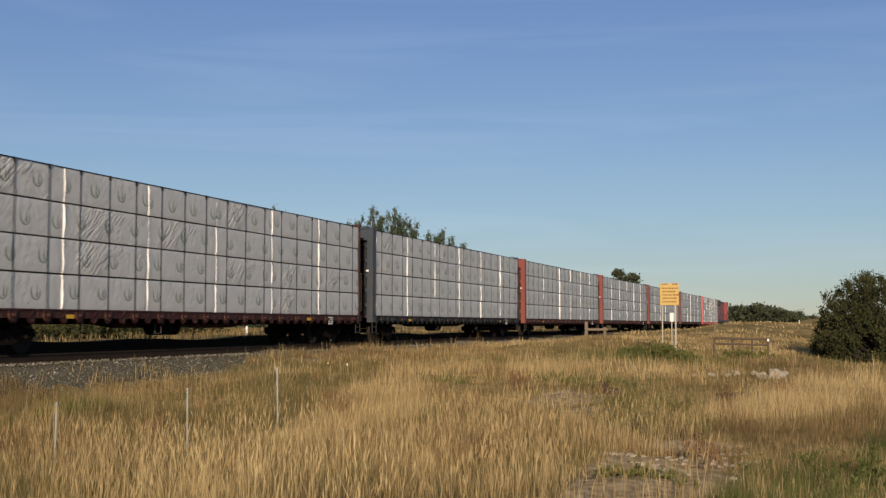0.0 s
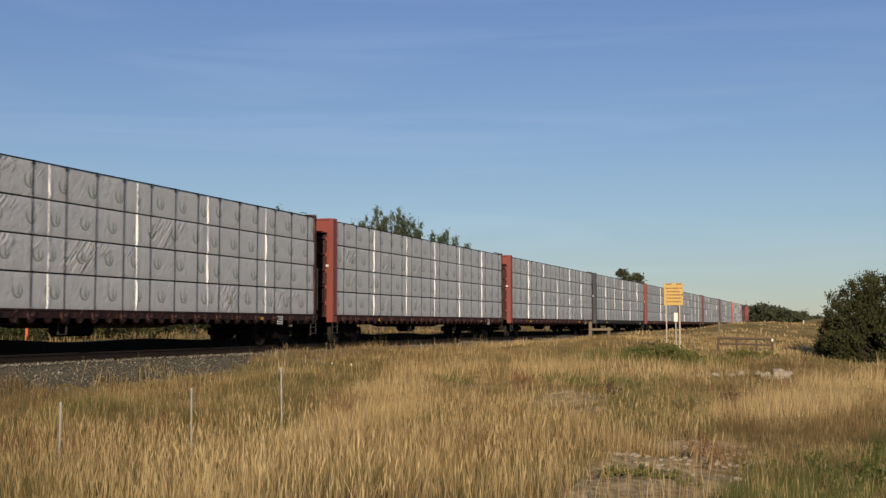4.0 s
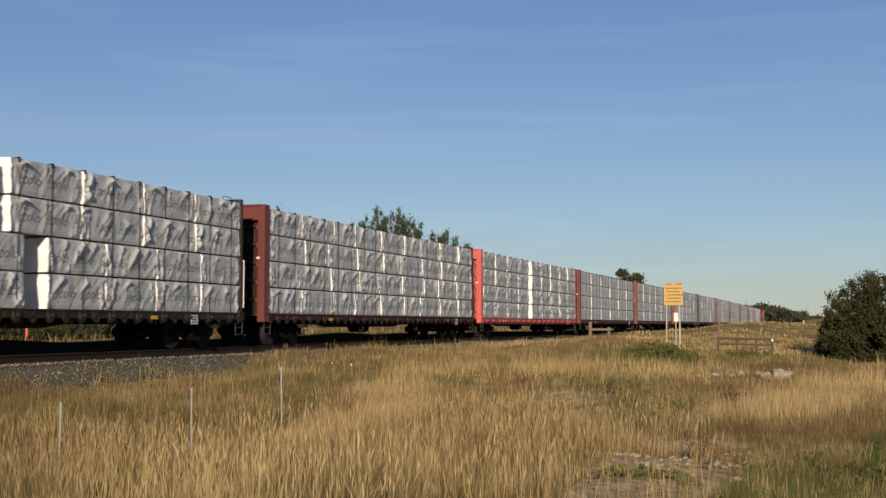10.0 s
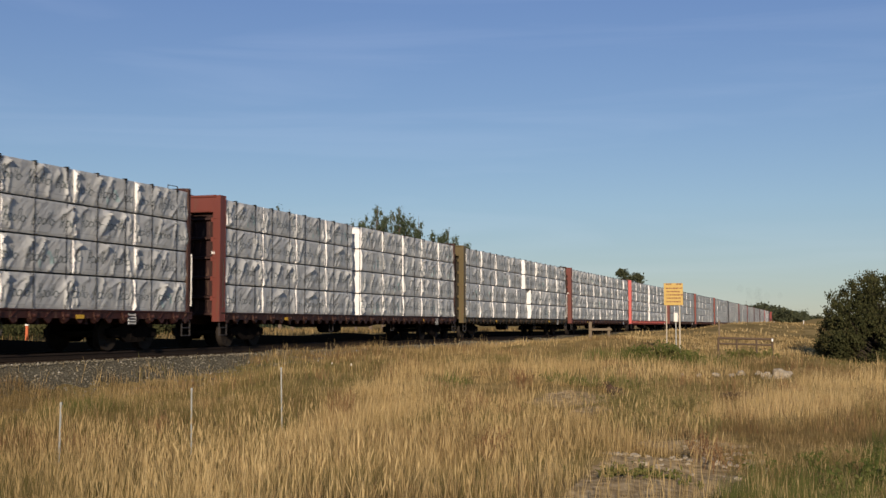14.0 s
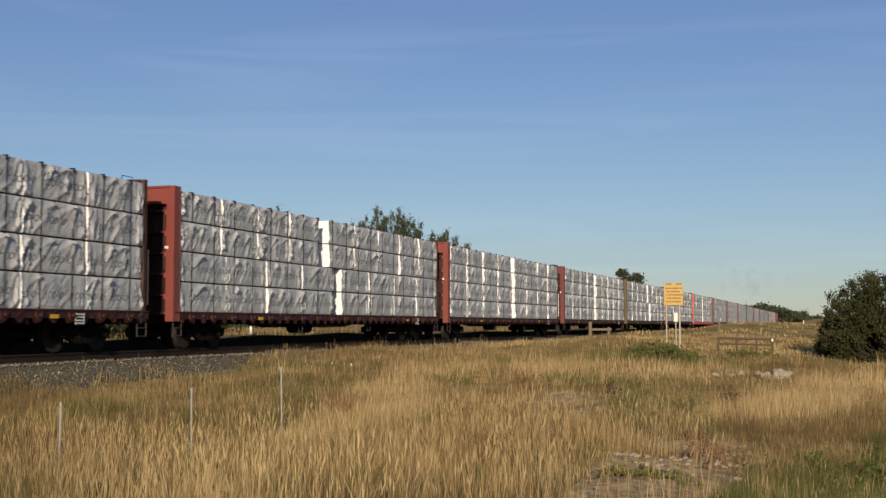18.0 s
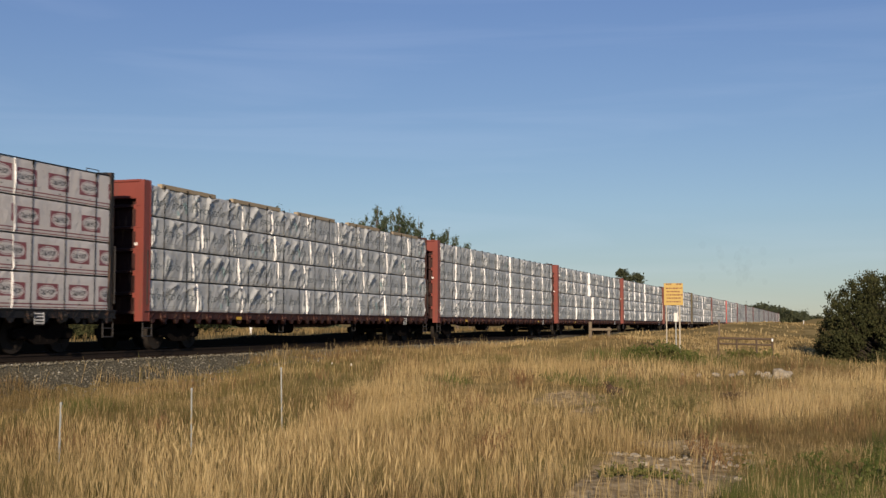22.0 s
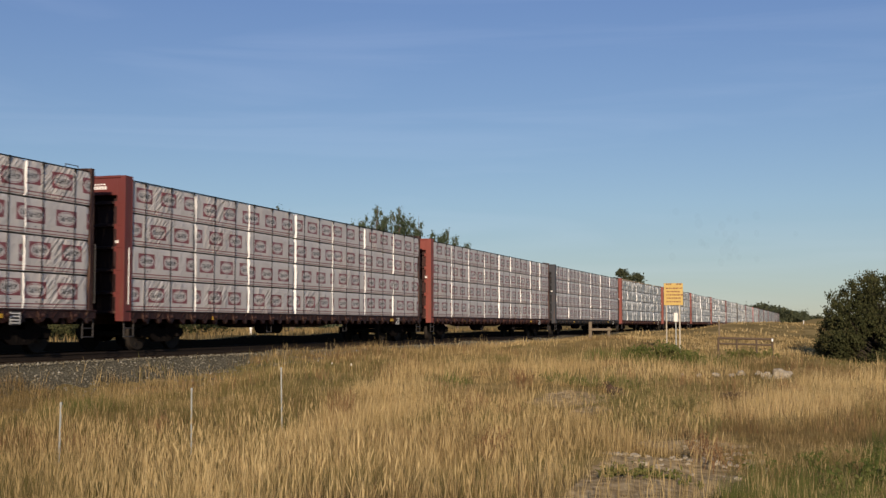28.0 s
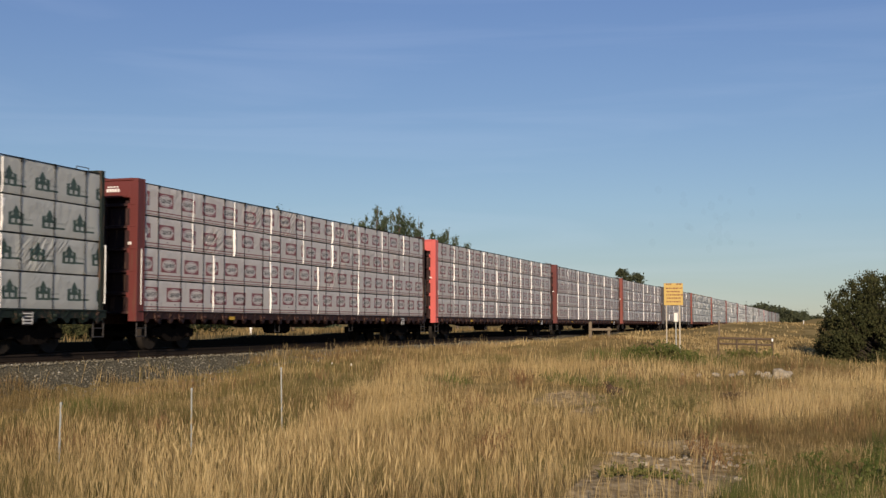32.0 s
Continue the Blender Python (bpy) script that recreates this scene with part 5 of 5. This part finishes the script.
    for key, parts in sets.items():
        off, vs, fs = 0, [], []
        for v, f in parts:
            vs.append(v.reshape(-1, 3))
            fs.append(f + off)
            off += v.shape[0] * 5
        thing(names[key][0], names[key][1], "grass", kind="stuff", me=numpy_mesh(names[key][0], np.concatenate(vs), np.concatenate(fs), M[key]))
    off, vs, fs = 0, [], []
    for v, f in seeds:
        vs.append(v.reshape(-1, 3))
        fs.append(f + off)
        off += v.shape[0] * 8
    thing("grass_seed_heads", "pale feathery seed heads on dry grass stalks", "grass", kind="stuff", me=numpy_mesh("grass_seed_heads", np.concatenate(vs), np.concatenate(fs), M["seed"]))


build_grass()


# ---- woody plants ----
def leaf_cloud(rng, centres, radii, count, size, name, material, flat=1.0, upright=0.0):
    """Many small leaves round the ends of twigs."""
    c = rng.integers(0, len(centres), count)
    d = rng.normal(0, 1, (count, 3))
    d /= np.linalg.norm(d, axis=1)[:, None]
    p = centres[c] + d * (radii[c] * np.minimum(np.abs(rng.normal(0, 0.62, count)), 1.25))[:, None] * np.array([1, 1, flat])
    a, b = rng.normal(0, 1, (count, 3)), rng.normal(0, 1, (count, 3))
    a[:, 2] += upright
    a /= np.linalg.norm(a, axis=1)[:, None]
    b -= a * (a * b).sum(1)[:, None]
    b /= np.linalg.norm(b, axis=1)[:, None]
    s = (size * (0.6 + 0.8 * rng.random(count)))[:, None]
    v = np.stack([p - a * s, p + b * s * 0.45, p + a * s, p - b * s * 0.45], 1)
    f = np.arange(count * 4).reshape(-1, 4)
    return numpy_mesh(name, v.reshape(-1, 3), f, material)


def tree(name, label, at, tall, spread, seed, leaves, leaf_size, key="leaf", stems=1, flat=1.3, low=0.3):
    """Tapered trunk with limbs, and a crown of leaf clumps at the twigs."""
    rng = random.Random(seed)
    t = thing(name, label, "bush" if name == "bush" else "tree")
    t.location = at
    s, ends, rad = Shape(), [], []
    for st in range(stems):
        bx, by = (rng.gauss(0, spread * 0.35), rng.gauss(0, spread * 0.35)) if stems > 1 else (0, 0)
        hgt = tall * (rng.uniform(0.7, 1.0) if stems > 1 else 1.0)
        p, r = Vector((bx, by, -0.2)), tall * 0.016 / math.sqrt(stems) + 0.012
        lean = Vector((rng.gauss(0, 0.08), rng.gauss(0, 0.08), 1)).normalized()
        n = 7
        for j in range(n):
            q = p + (lean + Vector((rng.gauss(0, 0.07), rng.gauss(0, 0.07), 0))) * (hgt / n)
            s.tube(p, q, r * (1 - j / n) + 0.008, r * (1 - (j + 1) / n) + 0.008, n=7)
            if (j + 1) / n > low:
                for _ in range(3 if stems == 1 else 2):
                    a = rng.uniform(0, 6.283)
                    up = rng.uniform(0.3, 1.0)
                    ln = spread * (1.15 - 0.75 * (j + 1) / n) * rng.uniform(0.5, 1.0)
                    e = q + Vector((math.cos(a), math.sin(a), up)).normalized() * ln
                    s.tube(q, e, r * 0.35 * (1 - j / n) + 0.006, 0.004, n=5)
                    for g in (0.55, 0.8, 1.0):
                        ends.append(q.lerp(e, g) + Vector((rng.gauss(0, 0.1), rng.gauss(0, 0.1), 0)) * spread)
                        rad.append(spread * rng.uniform(0.15, 0.34))
            p = q
        ends.append(p)
        rad.append(spread * 0.14)
    child("trunk", s.mesh("trunk", M["bark"]), t)
    g = np.random.default_rng(seed)
    child("crown", leaf_cloud(g, np.array([tuple(e) for e in ends]), np.array(rad), leaves, leaf_size, "crown", M[key], flat), t)
    return t


def poplar(label, at, tall, spread, seed, leaves):
    """A narrow crown of many short rising branches round one stem."""
    rng = random.Random(seed)
    t = thing("poplar_tree", label, "tree", "trees beyond the railway")
    t.location = at
    s, ends, rad = Shape(), [], []
    lean = Vector((rng.gauss(0, 0.03), rng.gauss(0, 0.03), 1))
    for j in range(8):
        s.tube(lean * (tall * j / 8) + Vector((0, 0, -0.2 if j == 0 else 0)), lean * (tall * (j + 1) / 8), 0.015 * tall * (1 - j / 8) + 0.01, 0.015 * tall * (1 - (j + 1) / 8) + 0.01, n=7)
    tops = [(rng.gauss(0, spread * 0.35), rng.gauss(0, spread * 0.35), rng.uniform(0.8, 1.0)) for _ in range(4)] + [(0, 0, 1.0)]
    for _ in range(150):
        tx, ty, th = rng.choice(tops)
        g = 0.18 + 0.82 * rng.random() ** 0.8
        a, r = rng.uniform(0, 6.283), spread * (1.02 - g) ** 0.6 * rng.uniform(0.3, 1.0) * 0.8
        q = lean * (tall * g * th * 0.88)
        e = Vector((q.x + tx * g + r * math.cos(a), q.y + ty * g + r * math.sin(a), tall * g * th))
        s.tube(q, e, 0.02, 0.004, n=4)
        ends.append(e)
        rad.append(0.16 + 0.34 * (1 - g) + 0.16 * rng.random())
    child("trunk", s.mesh("trunk", M["bark"]), t)
    child("crown", leaf_cloud(np.random.default_rng(seed), np.array([tuple(e) for e in ends]), np.array(rad), leaves, 0.075, "crown", M["leaf"], 1.7, 1.6), t)


def willow_bush(label, at, size, seed, leaves):
    """Many stems from the ground, and twigs that carry leaves over a rough dome."""
    rng = random.Random(seed)
    t = thing("bush", label, "bush", "willow bushes")
    t.location = at
    s, ends, rad = Shape(), [], []
    for _ in range(900):
        a, e = rng.uniform(0, 6.283), math.asin(rng.uniform(0.02, 1.0))
        r = (0.93 + 0.07 * rng.random()) * (1 + 0.06 * noise.noise(Vector((math.cos(a) * 2, math.sin(a) * 2, e * 3 + seed))))
        tip = Vector((math.cos(a) * math.cos(e) ** 0.5 * size[0], math.sin(a) * math.cos(e) ** 0.5 * size[1], math.sin(e) * size[2])) * r
        if rng.random() < 0.35:
            tip *= rng.uniform(0.5, 0.95)
        foot = Vector((tip.x * 0.25, tip.y * 0.25, -0.1))
        mid = foot.lerp(tip, 0.5) + Vector((tip.x * 0.1, tip.y * 0.1, 0))
        s.tube(foot, mid, 0.022, 0.014, n=5)
        s.tube(mid, tip, 0.014, 0.003, n=5)
        for g in (0.75, 1.0):
            ends.append(mid.lerp(tip, g))
            rad.append(rng.uniform(0.20, 0.34))
    child("stem_tangle", s.mesh("stem_tangle", M["twig"]), t)
    g = np.random.default_rng(seed)
    child("crown", leaf_cloud(g, np.array([tuple(e) for e in ends]), np.array(rad), leaves, 0.055, "crown", M["bushleaf"], 1.05, 1.3), t)


def woods():
    rng = random.Random(9)
    # dark willow bush down the bank
    willow_bush("large dense dark green willow bush at the foot of the bank", on_ground(3.55, 52.5, -0.1), (4.85, 3.4, 4.05), 41, 150000)
    willow_bush("dense dark green willow bush beside a larger one", on_ground(8.4, 55.0, -0.1), (4.2, 3.0, 4.3), 42, 16000)
    # poplars behind the train: bearing left of the track, distance, height
    for b, d, hgt, sp, seed in ((22.9, 97, 9.6, 1.2, 1), (22.2, 96, 10.5, 1.3, 2), (21.6, 99, 9.7, 1.2, 3), (20.85, 96, 10.5, 1.2, 4), (20.4, 99, 9.8, 1.1, 5), (19.85, 97, 9.7, 1.0, 6), (19.2, 103, 8.8, 1.3, 7), (18.6, 99, 9.0, 1.2, 8), (18.0, 101, 8.4, 1.2, 9), (17.4, 103, 7.8, 1.2, 10), (26.5, 98, 10.6, 0.6, 11), (25.9, 97, 10.3, 0.5, 12)):
        poplar("slender green poplar tree beyond the railway", on_ground(-d * math.sin(radians(b)), d * math.cos(radians(b))), hgt - 0.35, sp * 1.25, seed, 7500)
    for b, d, hgt, sp, seed in ((10.2, 190, 8.6, 2.6, 21), (9.5, 195, 8.0, 2.6, 22)):
        tree("poplar_tree", "rounded dark tree far beyond the railway", on_ground(-d * math.sin(radians(b)), d * math.cos(radians(b))), hgt, sp, seed, 4500, 0.24, "farleaf", flat=1.0)
    # thicket beyond the track, and far woods
    g = np.random.default_rng(77)
    n = 420
    y = 10 + 130 * g.random(n)
    x = -52 - 6 * g.random(n) - 0.06 * y
    c = np.stack([x, y, height(x, y) + 0.4 + 0.7 * g.random(n)], -1)
    thing("thicket", "low green thicket along the field beyond the railway", "shrubs", kind="stuff", me=leaf_cloud(g, c, 0.5 + 0.6 * g.random(n), 15000, 0.2, "thicket", M["leaf"], 0.9))
    n = 300
    y = 34 + 22 * g.random(n) ** 1.2
    x = -30.5 - 4.5 * g.random(n)
    c = np.stack([x, y, height(x, y) + 0.15 + 0.75 * g.random(n)], -1)
    thing("shrub_belt", "dark green shrubs close behind the railway", "shrubs", kind="stuff", me=leaf_cloud(g, c, 0.35 + 0.4 * g.random(n), 20000, 0.09, "shrub_belt", M["bushleaf"], 0.9))
    n = 260
    y = 26 + 16 * g.random(n)
    x = -26.4 - 4.0 * g.random(n)
    c = np.stack([x, y, height(x, y) + 0.05 + 0.45 * g.random(n)], -1)
    thing("weed_belt", "dark green weeds along the far side of the railway", "shrubs", kind="stuff", me=leaf_cloud(g, c, 0.25 + 0.3 * g.random(n), 16000, 0.07, "weed_belt", M["bushleaf"], 0.8))
    n = 900
    b = np.radians(1.7 + 3.6 * g.random(n))
    d = 430 + 70 * g.random(n) - 20000 * (np.clip(b - radians(5.4), 0, 1)) ** 2
    tall = 5.9 * (0.55 + 0.45 * smooth(np.degrees(b), 1.9, 3.6)) * (0.75 + 0.3 * g.random(n))
    c = np.stack([-d * np.sin(b), d * np.cos(b), 1.6 + tall * (0.1 + 0.9 * g.random(n))], -1)
    thing("far_woods", "distant line of dark green woods", "trees", kind="stuff", me=leaf_cloud(g, c, 0.9 + 0.9 * g.random(n), 20000, 0.6, "far_woods", M["farleaf"], 0.9))
    n = 700
    b = np.radians(-16 + 19 * g.random(n))
    d = 1200 + 200 * g.random(n)
    c = np.stack([-d * np.sin(b), d * np.cos(b), 1.0 + 8 * g.random(n)], -1)
    thing("horizon_woods", "hazy woods on the horizon", "trees", kind="stuff", me=leaf_cloud(g, c, 3 + 3 * g.random(n), 9000, 2.2, "horizon_woods", M["farleaf"], 0.7))


woods()


def weed_quads(rng, stems, tall):
    """Upright branching dry stems from one root."""
    n = stems * 6
    x, y = rng.normal(0, 0.10, stems), rng.normal(0, 0.10, stems)
    h = tall * (0.6 + 0.4 * rng.random(stems))
    top = np.stack([x + rng.normal(0, 0.10, stems), y + rng.normal(0, 0.10, stems), h], -1)
    foot = np.stack([x, y, np.full(stems, -0.05)], -1)
    own = np.repeat(np.arange(stems), 6)
    g = 0.45 + 0.5 * rng.random(n)
    a = foot[own] + (top - foot)[own] * g[:, None]
    b = a + np.stack([rng.normal(0, 0.07, n), rng.normal(0, 0.07, n), 0.05 + 0.12 * rng.random(n)], -1)
    p, q = np.concatenate([foot, a]), np.concatenate([top, b])
    w = np.concatenate([np.full(stems, 0.006), np.full(n, 0.005)])
    ang = rng.random(len(p)) * 3.14
    side = np.stack([np.cos(ang), np.sin(ang), 0 * ang], -1) * w[:, None]
    v = np.stack([p - side, p + side, q + side * 0.5, q - side * 0.5], 1)
    return v, np.concatenate([top, b])


def weeds():
    """Single dry weeds that stand out of the meadow, and leafy green ones by the bare soil."""
    rng = np.random.default_rng(61)
    russet = [(-9.1, 20.6, 0.75), (-8.7, 20.2, 0.6), (-6.8, 22.0, 0.45), (-6.9, 21.4, 0.35), (-7.55, 28.0, 0.5), (-7.3, 27.6, 0.4), (-1.75, 15.7, 0.34), (-1.6, 15.2, 0.30),
              (-3.9, 13.4, 0.4), (-5.3, 19.5, 0.35), (-10.9, 17.4, 0.4), (-1.2, 25.8, 0.4)]
    corners = []
    for x, y, tall in russet:
        v, ends = weed_quads(rng, 12, tall)
        seeds = np.repeat(ends, 4, 0) + rng.normal(0, 0.018, (len(ends) * 4, 3))
        a, b = rng.normal(0, 0.008, (len(seeds), 3)), rng.normal(0, 0.005, (len(seeds), 3))
        corners.append(np.concatenate([v, np.stack([seeds - a, seeds + b, seeds + a, seeds - b], 1)]) + np.array(on_ground(x, y)))
    corners = np.concatenate(corners)
    thing("dry_weeds", "dry russet-brown branching weeds standing in grass", "weeds", kind="stuff", me=numpy_mesh("dry_weeds", corners.reshape(-1, 3), np.arange(len(corners) * 4).reshape(-1, 4), M["russet"]))
    n = 110
    x = np.concatenate([0.25 + 1.7 * rng.normal(0, 0.5, n), -2.2 + rng.normal(0, 0.28, 40), -6.0 + rng.normal(0, 0.5, 60)])
    y = np.concatenate([14.2 + 2.6 * rng.normal(0, 0.5, n), 13.2 + rng.normal(0, 0.22, 40), 29.6 + rng.normal(0, 0.5, 60)])
    low = np.concatenate([np.full(n, 1.0), np.full(40, 0.35), np.full(60, 0.8)])
    keep = x > -1.1 - 0.9 * (y > 20) - 6 * (low < 1)
    x, y, low = x[keep], y[keep], low[keep]
    c = np.stack([x, y, height(x, y) + (0.05 + 0.14 * rng.random(len(x))) * low], -1)
    thing("leafy_weeds", "fresh green leafy weeds beside bare sandy soil", "weeds", kind="stuff", me=leaf_cloud(rng, c, (0.09 + 0.08 * rng.random(len(x))) * low ** 0.5, 4200, 0.03, "leafy_weeds", M["greengrass"], 1.0))
    n, m = 150, 50
    x = np.concatenate([-5.7 + 1.25 * rng.uniform(-1, 1, n), -3.4 + 0.5 * rng.normal(0, 1, m)])
    y = np.concatenate([39.0 + 0.5 * rng.normal(0, 1, n), 44.3 + 0.3 * rng.normal(0, 1, m)])
    tall = np.concatenate([0.42 * (1 - (x[:n] + 5.7) ** 2 / 2.2), np.full(m, 0.26)])
    c = np.stack([x, y, height(x, y) + 0.06 + tall * rng.random(n + m)], -1)
    thing("herb_mound", "dark green leafy herbs growing in front of the sign", "weeds", kind="stuff", me=leaf_cloud(rng, c, 0.12 + 0.10 * rng.random(n + m), 4500, 0.05, "herb_mound", M["greengrass"], 1.0, 0.6))
    # feathery olive stems round the washed-out soil
    corners = []
    for j in range(24):
        x, y = ((-2.75, 20.4), (-2.3, 18.2), (-3.6, 21.8), (-4.3, 25.0))[j % 4]
        v, ends = weed_quads(rng, 7, rng.uniform(0.28, 0.5))
        tuft = np.repeat(ends, 5, 0) + rng.normal(0, 0.022, (len(ends) * 5, 3))
        a, b = rng.normal(0, 0.010, (len(tuft), 3)), rng.normal(0, 0.005, (len(tuft), 3))
        a[:, 2] += 0.012
        corners.append(np.concatenate([v, np.stack([tuft - a, tuft + b, tuft + a, tuft - b], 1)]) + np.array(on_ground(x + rng.normal(0, 0.55), y + rng.normal(0, 1.0))))
    corners = np.concatenate(corners)
    thing("feathery_weeds", "feathery olive green weeds beside bare sandy soil", "weeds", kind="stuff", me=numpy_mesh("feathery_weeds", corners.reshape(-1, 3), np.arange(len(corners) * 4).reshape(-1, 4), M["feather"]))
    # two pale scraps caught in the grass by the track
    for x, y, s in ((-12.2, 28.6, 0.018), (-13.1, 29.4, 0.013)):
        p = thing("plastic_scrap", "small white plastic scrap caught in grass", "litter", "plastic scraps", me=rock_mesh(90 + x, s, s * 0.3, s * 1.8, M["whitepost"]))
        p.location = on_ground(x, y, 0.27)


weeds()


# ---- the train moves ----
WHEEL_R = 0.46
SLACK = {-4: -0.05, -3: -0.03, -2: -0.08, -1: -0.02, 0: 0.14, 1: -0.1, 2: -0.1, 3: -0.04, 4: 0.05, 5: 0.03, 6: 0.18, 7: -0.08, 8: -0.06, 9: 0.03, 10: 0.01, 11: 0.08, 12: -0.06, 13: -0.03, 14: 0.07, 15: 0.05}


def run(t):
    """How far along the track the rear of car 0's load is at t seconds."""
    q = (t - 16) / 16
    return 202.378 + 186.476 * q + 5.866 * q ** 2 + 0.882 * q ** 3 - 0.264 * q ** 4


PUFFS = []


def exhaust_smoke():
    """A puff of exhaust: faint rigid pieces that wait in the engine and then drift off."""
    s = thing("exhaust_smoke", "faint dark diesel exhaust smoke drifting above the train", "smoke")
    rng = random.Random(31)
    for j in range(26):
        big = rng.uniform(0.7, 1.15)
        bm = bmesh.new()
        bmesh.ops.create_icosphere(bm, subdivisions=3, radius=1.0)
        for v in bm.verts:
            v.co *= 0.85 + 0.25 * noise.noise(v.co * 1.6 + Vector((j * 3.7, 0, 0)))
            v.co = Vector((v.co.x * 1.05, v.co.y * 2.8, v.co.z * 1.35)) * big
        bm.normal_update()
        bmesh.ops.delete(bm, geom=[f for f in bm.faces if f.normal.y > 0.05], context="FACES")
        me = bpy.data.meshes.new("puff")
        bm.to_mesh(me)
        bm.free()
        me.materials.append(M["smoke"])
        me.polygons.foreach_set("use_smooth", [True] * len(me.polygons))
        ob = child("puff", me, s)
        PUFFS.append((ob, 11.0 + 3.6 * (j / 26) ** 1.2, rng.gauss(0, 1), rng.gauss(0, 1), rng.uniform(0.7, 1.15)))


exhaust_smoke()


def puff_place(t, start, gx, gy, lift):
    """In the engine until start; then up, left with the wind and apart."""
    y = run(min(t, start)) + 6 * 24.5 + LOAD + 1.2 + 11.0 - 0.3
    x = TRACK_X + float(bend(y))
    d = max(0.0, t - start)
    rise = lift * (3.2 * d if d < 1.5 else 4.8 + 1.3 * (d - 1.5))
    out = 1 - math.exp(-d / 1.8)
    return Matrix.Translation((x - 0.72 * d + gx * (2.6 * out + 0.4 * d), y + gy * (2.5 * out + 0.3 * d) - 0.5 * d, 2.9 + rise))


def motions():
    for ob, start, gx, gy, lift in PUFFS:
        stops = sorted({0.0, 5.0, 10.0, start, start + 0.7, start + 1.5, start + 3, start + 5, start + 8, start + 12, start + 16, 32.0} | {10 + 0.2 * i for i in range(1, 25) if 10 + 0.2 * i < start})
        walk(ob, [(t, puff_place(t, start, gx, gy, lift)) for t in stops])
    times = [i * 2.0 for i in range(17)]
    for k, car in CARS.items():
        off = 6 * 24.5 + LOAD + 1.2 + 11.0 if k == "loco" else HALF - 24.5 * k + SLACK.get(k, 0.0)
        rows = []
        for t in times:
            y = run(t) + off
            turn = math.atan2(float(bend(y - 9)) - float(bend(y + 9)), 18.0)
            rows.append((t, Matrix.Translation((TRACK_X + float(bend(y)), y, 0)) @ Matrix.Rotation(turn, 4, "Z")))
        walk(car, rows)
    # all wheels turn alike: the first of each place is keyed, the rest share its action
    for group in WHEELS:
        first = group[0]
        place = first.location.copy()
        rows, n = [], 960
        for i in range(n + 1):
            t = 32.0 * i / n
            rows.append((t, Matrix.Translation(place) @ Matrix.Rotation(-run(t) / WHEEL_R, 4, "X")))
        walk(first, rows)
        for w in group[1:]:
            w.rotation_mode = "QUATERNION"
            w.animation_data_create().action = first.animation_data.action
            w.animation_data.action_slot = first.animation_data.action_slot


motions()
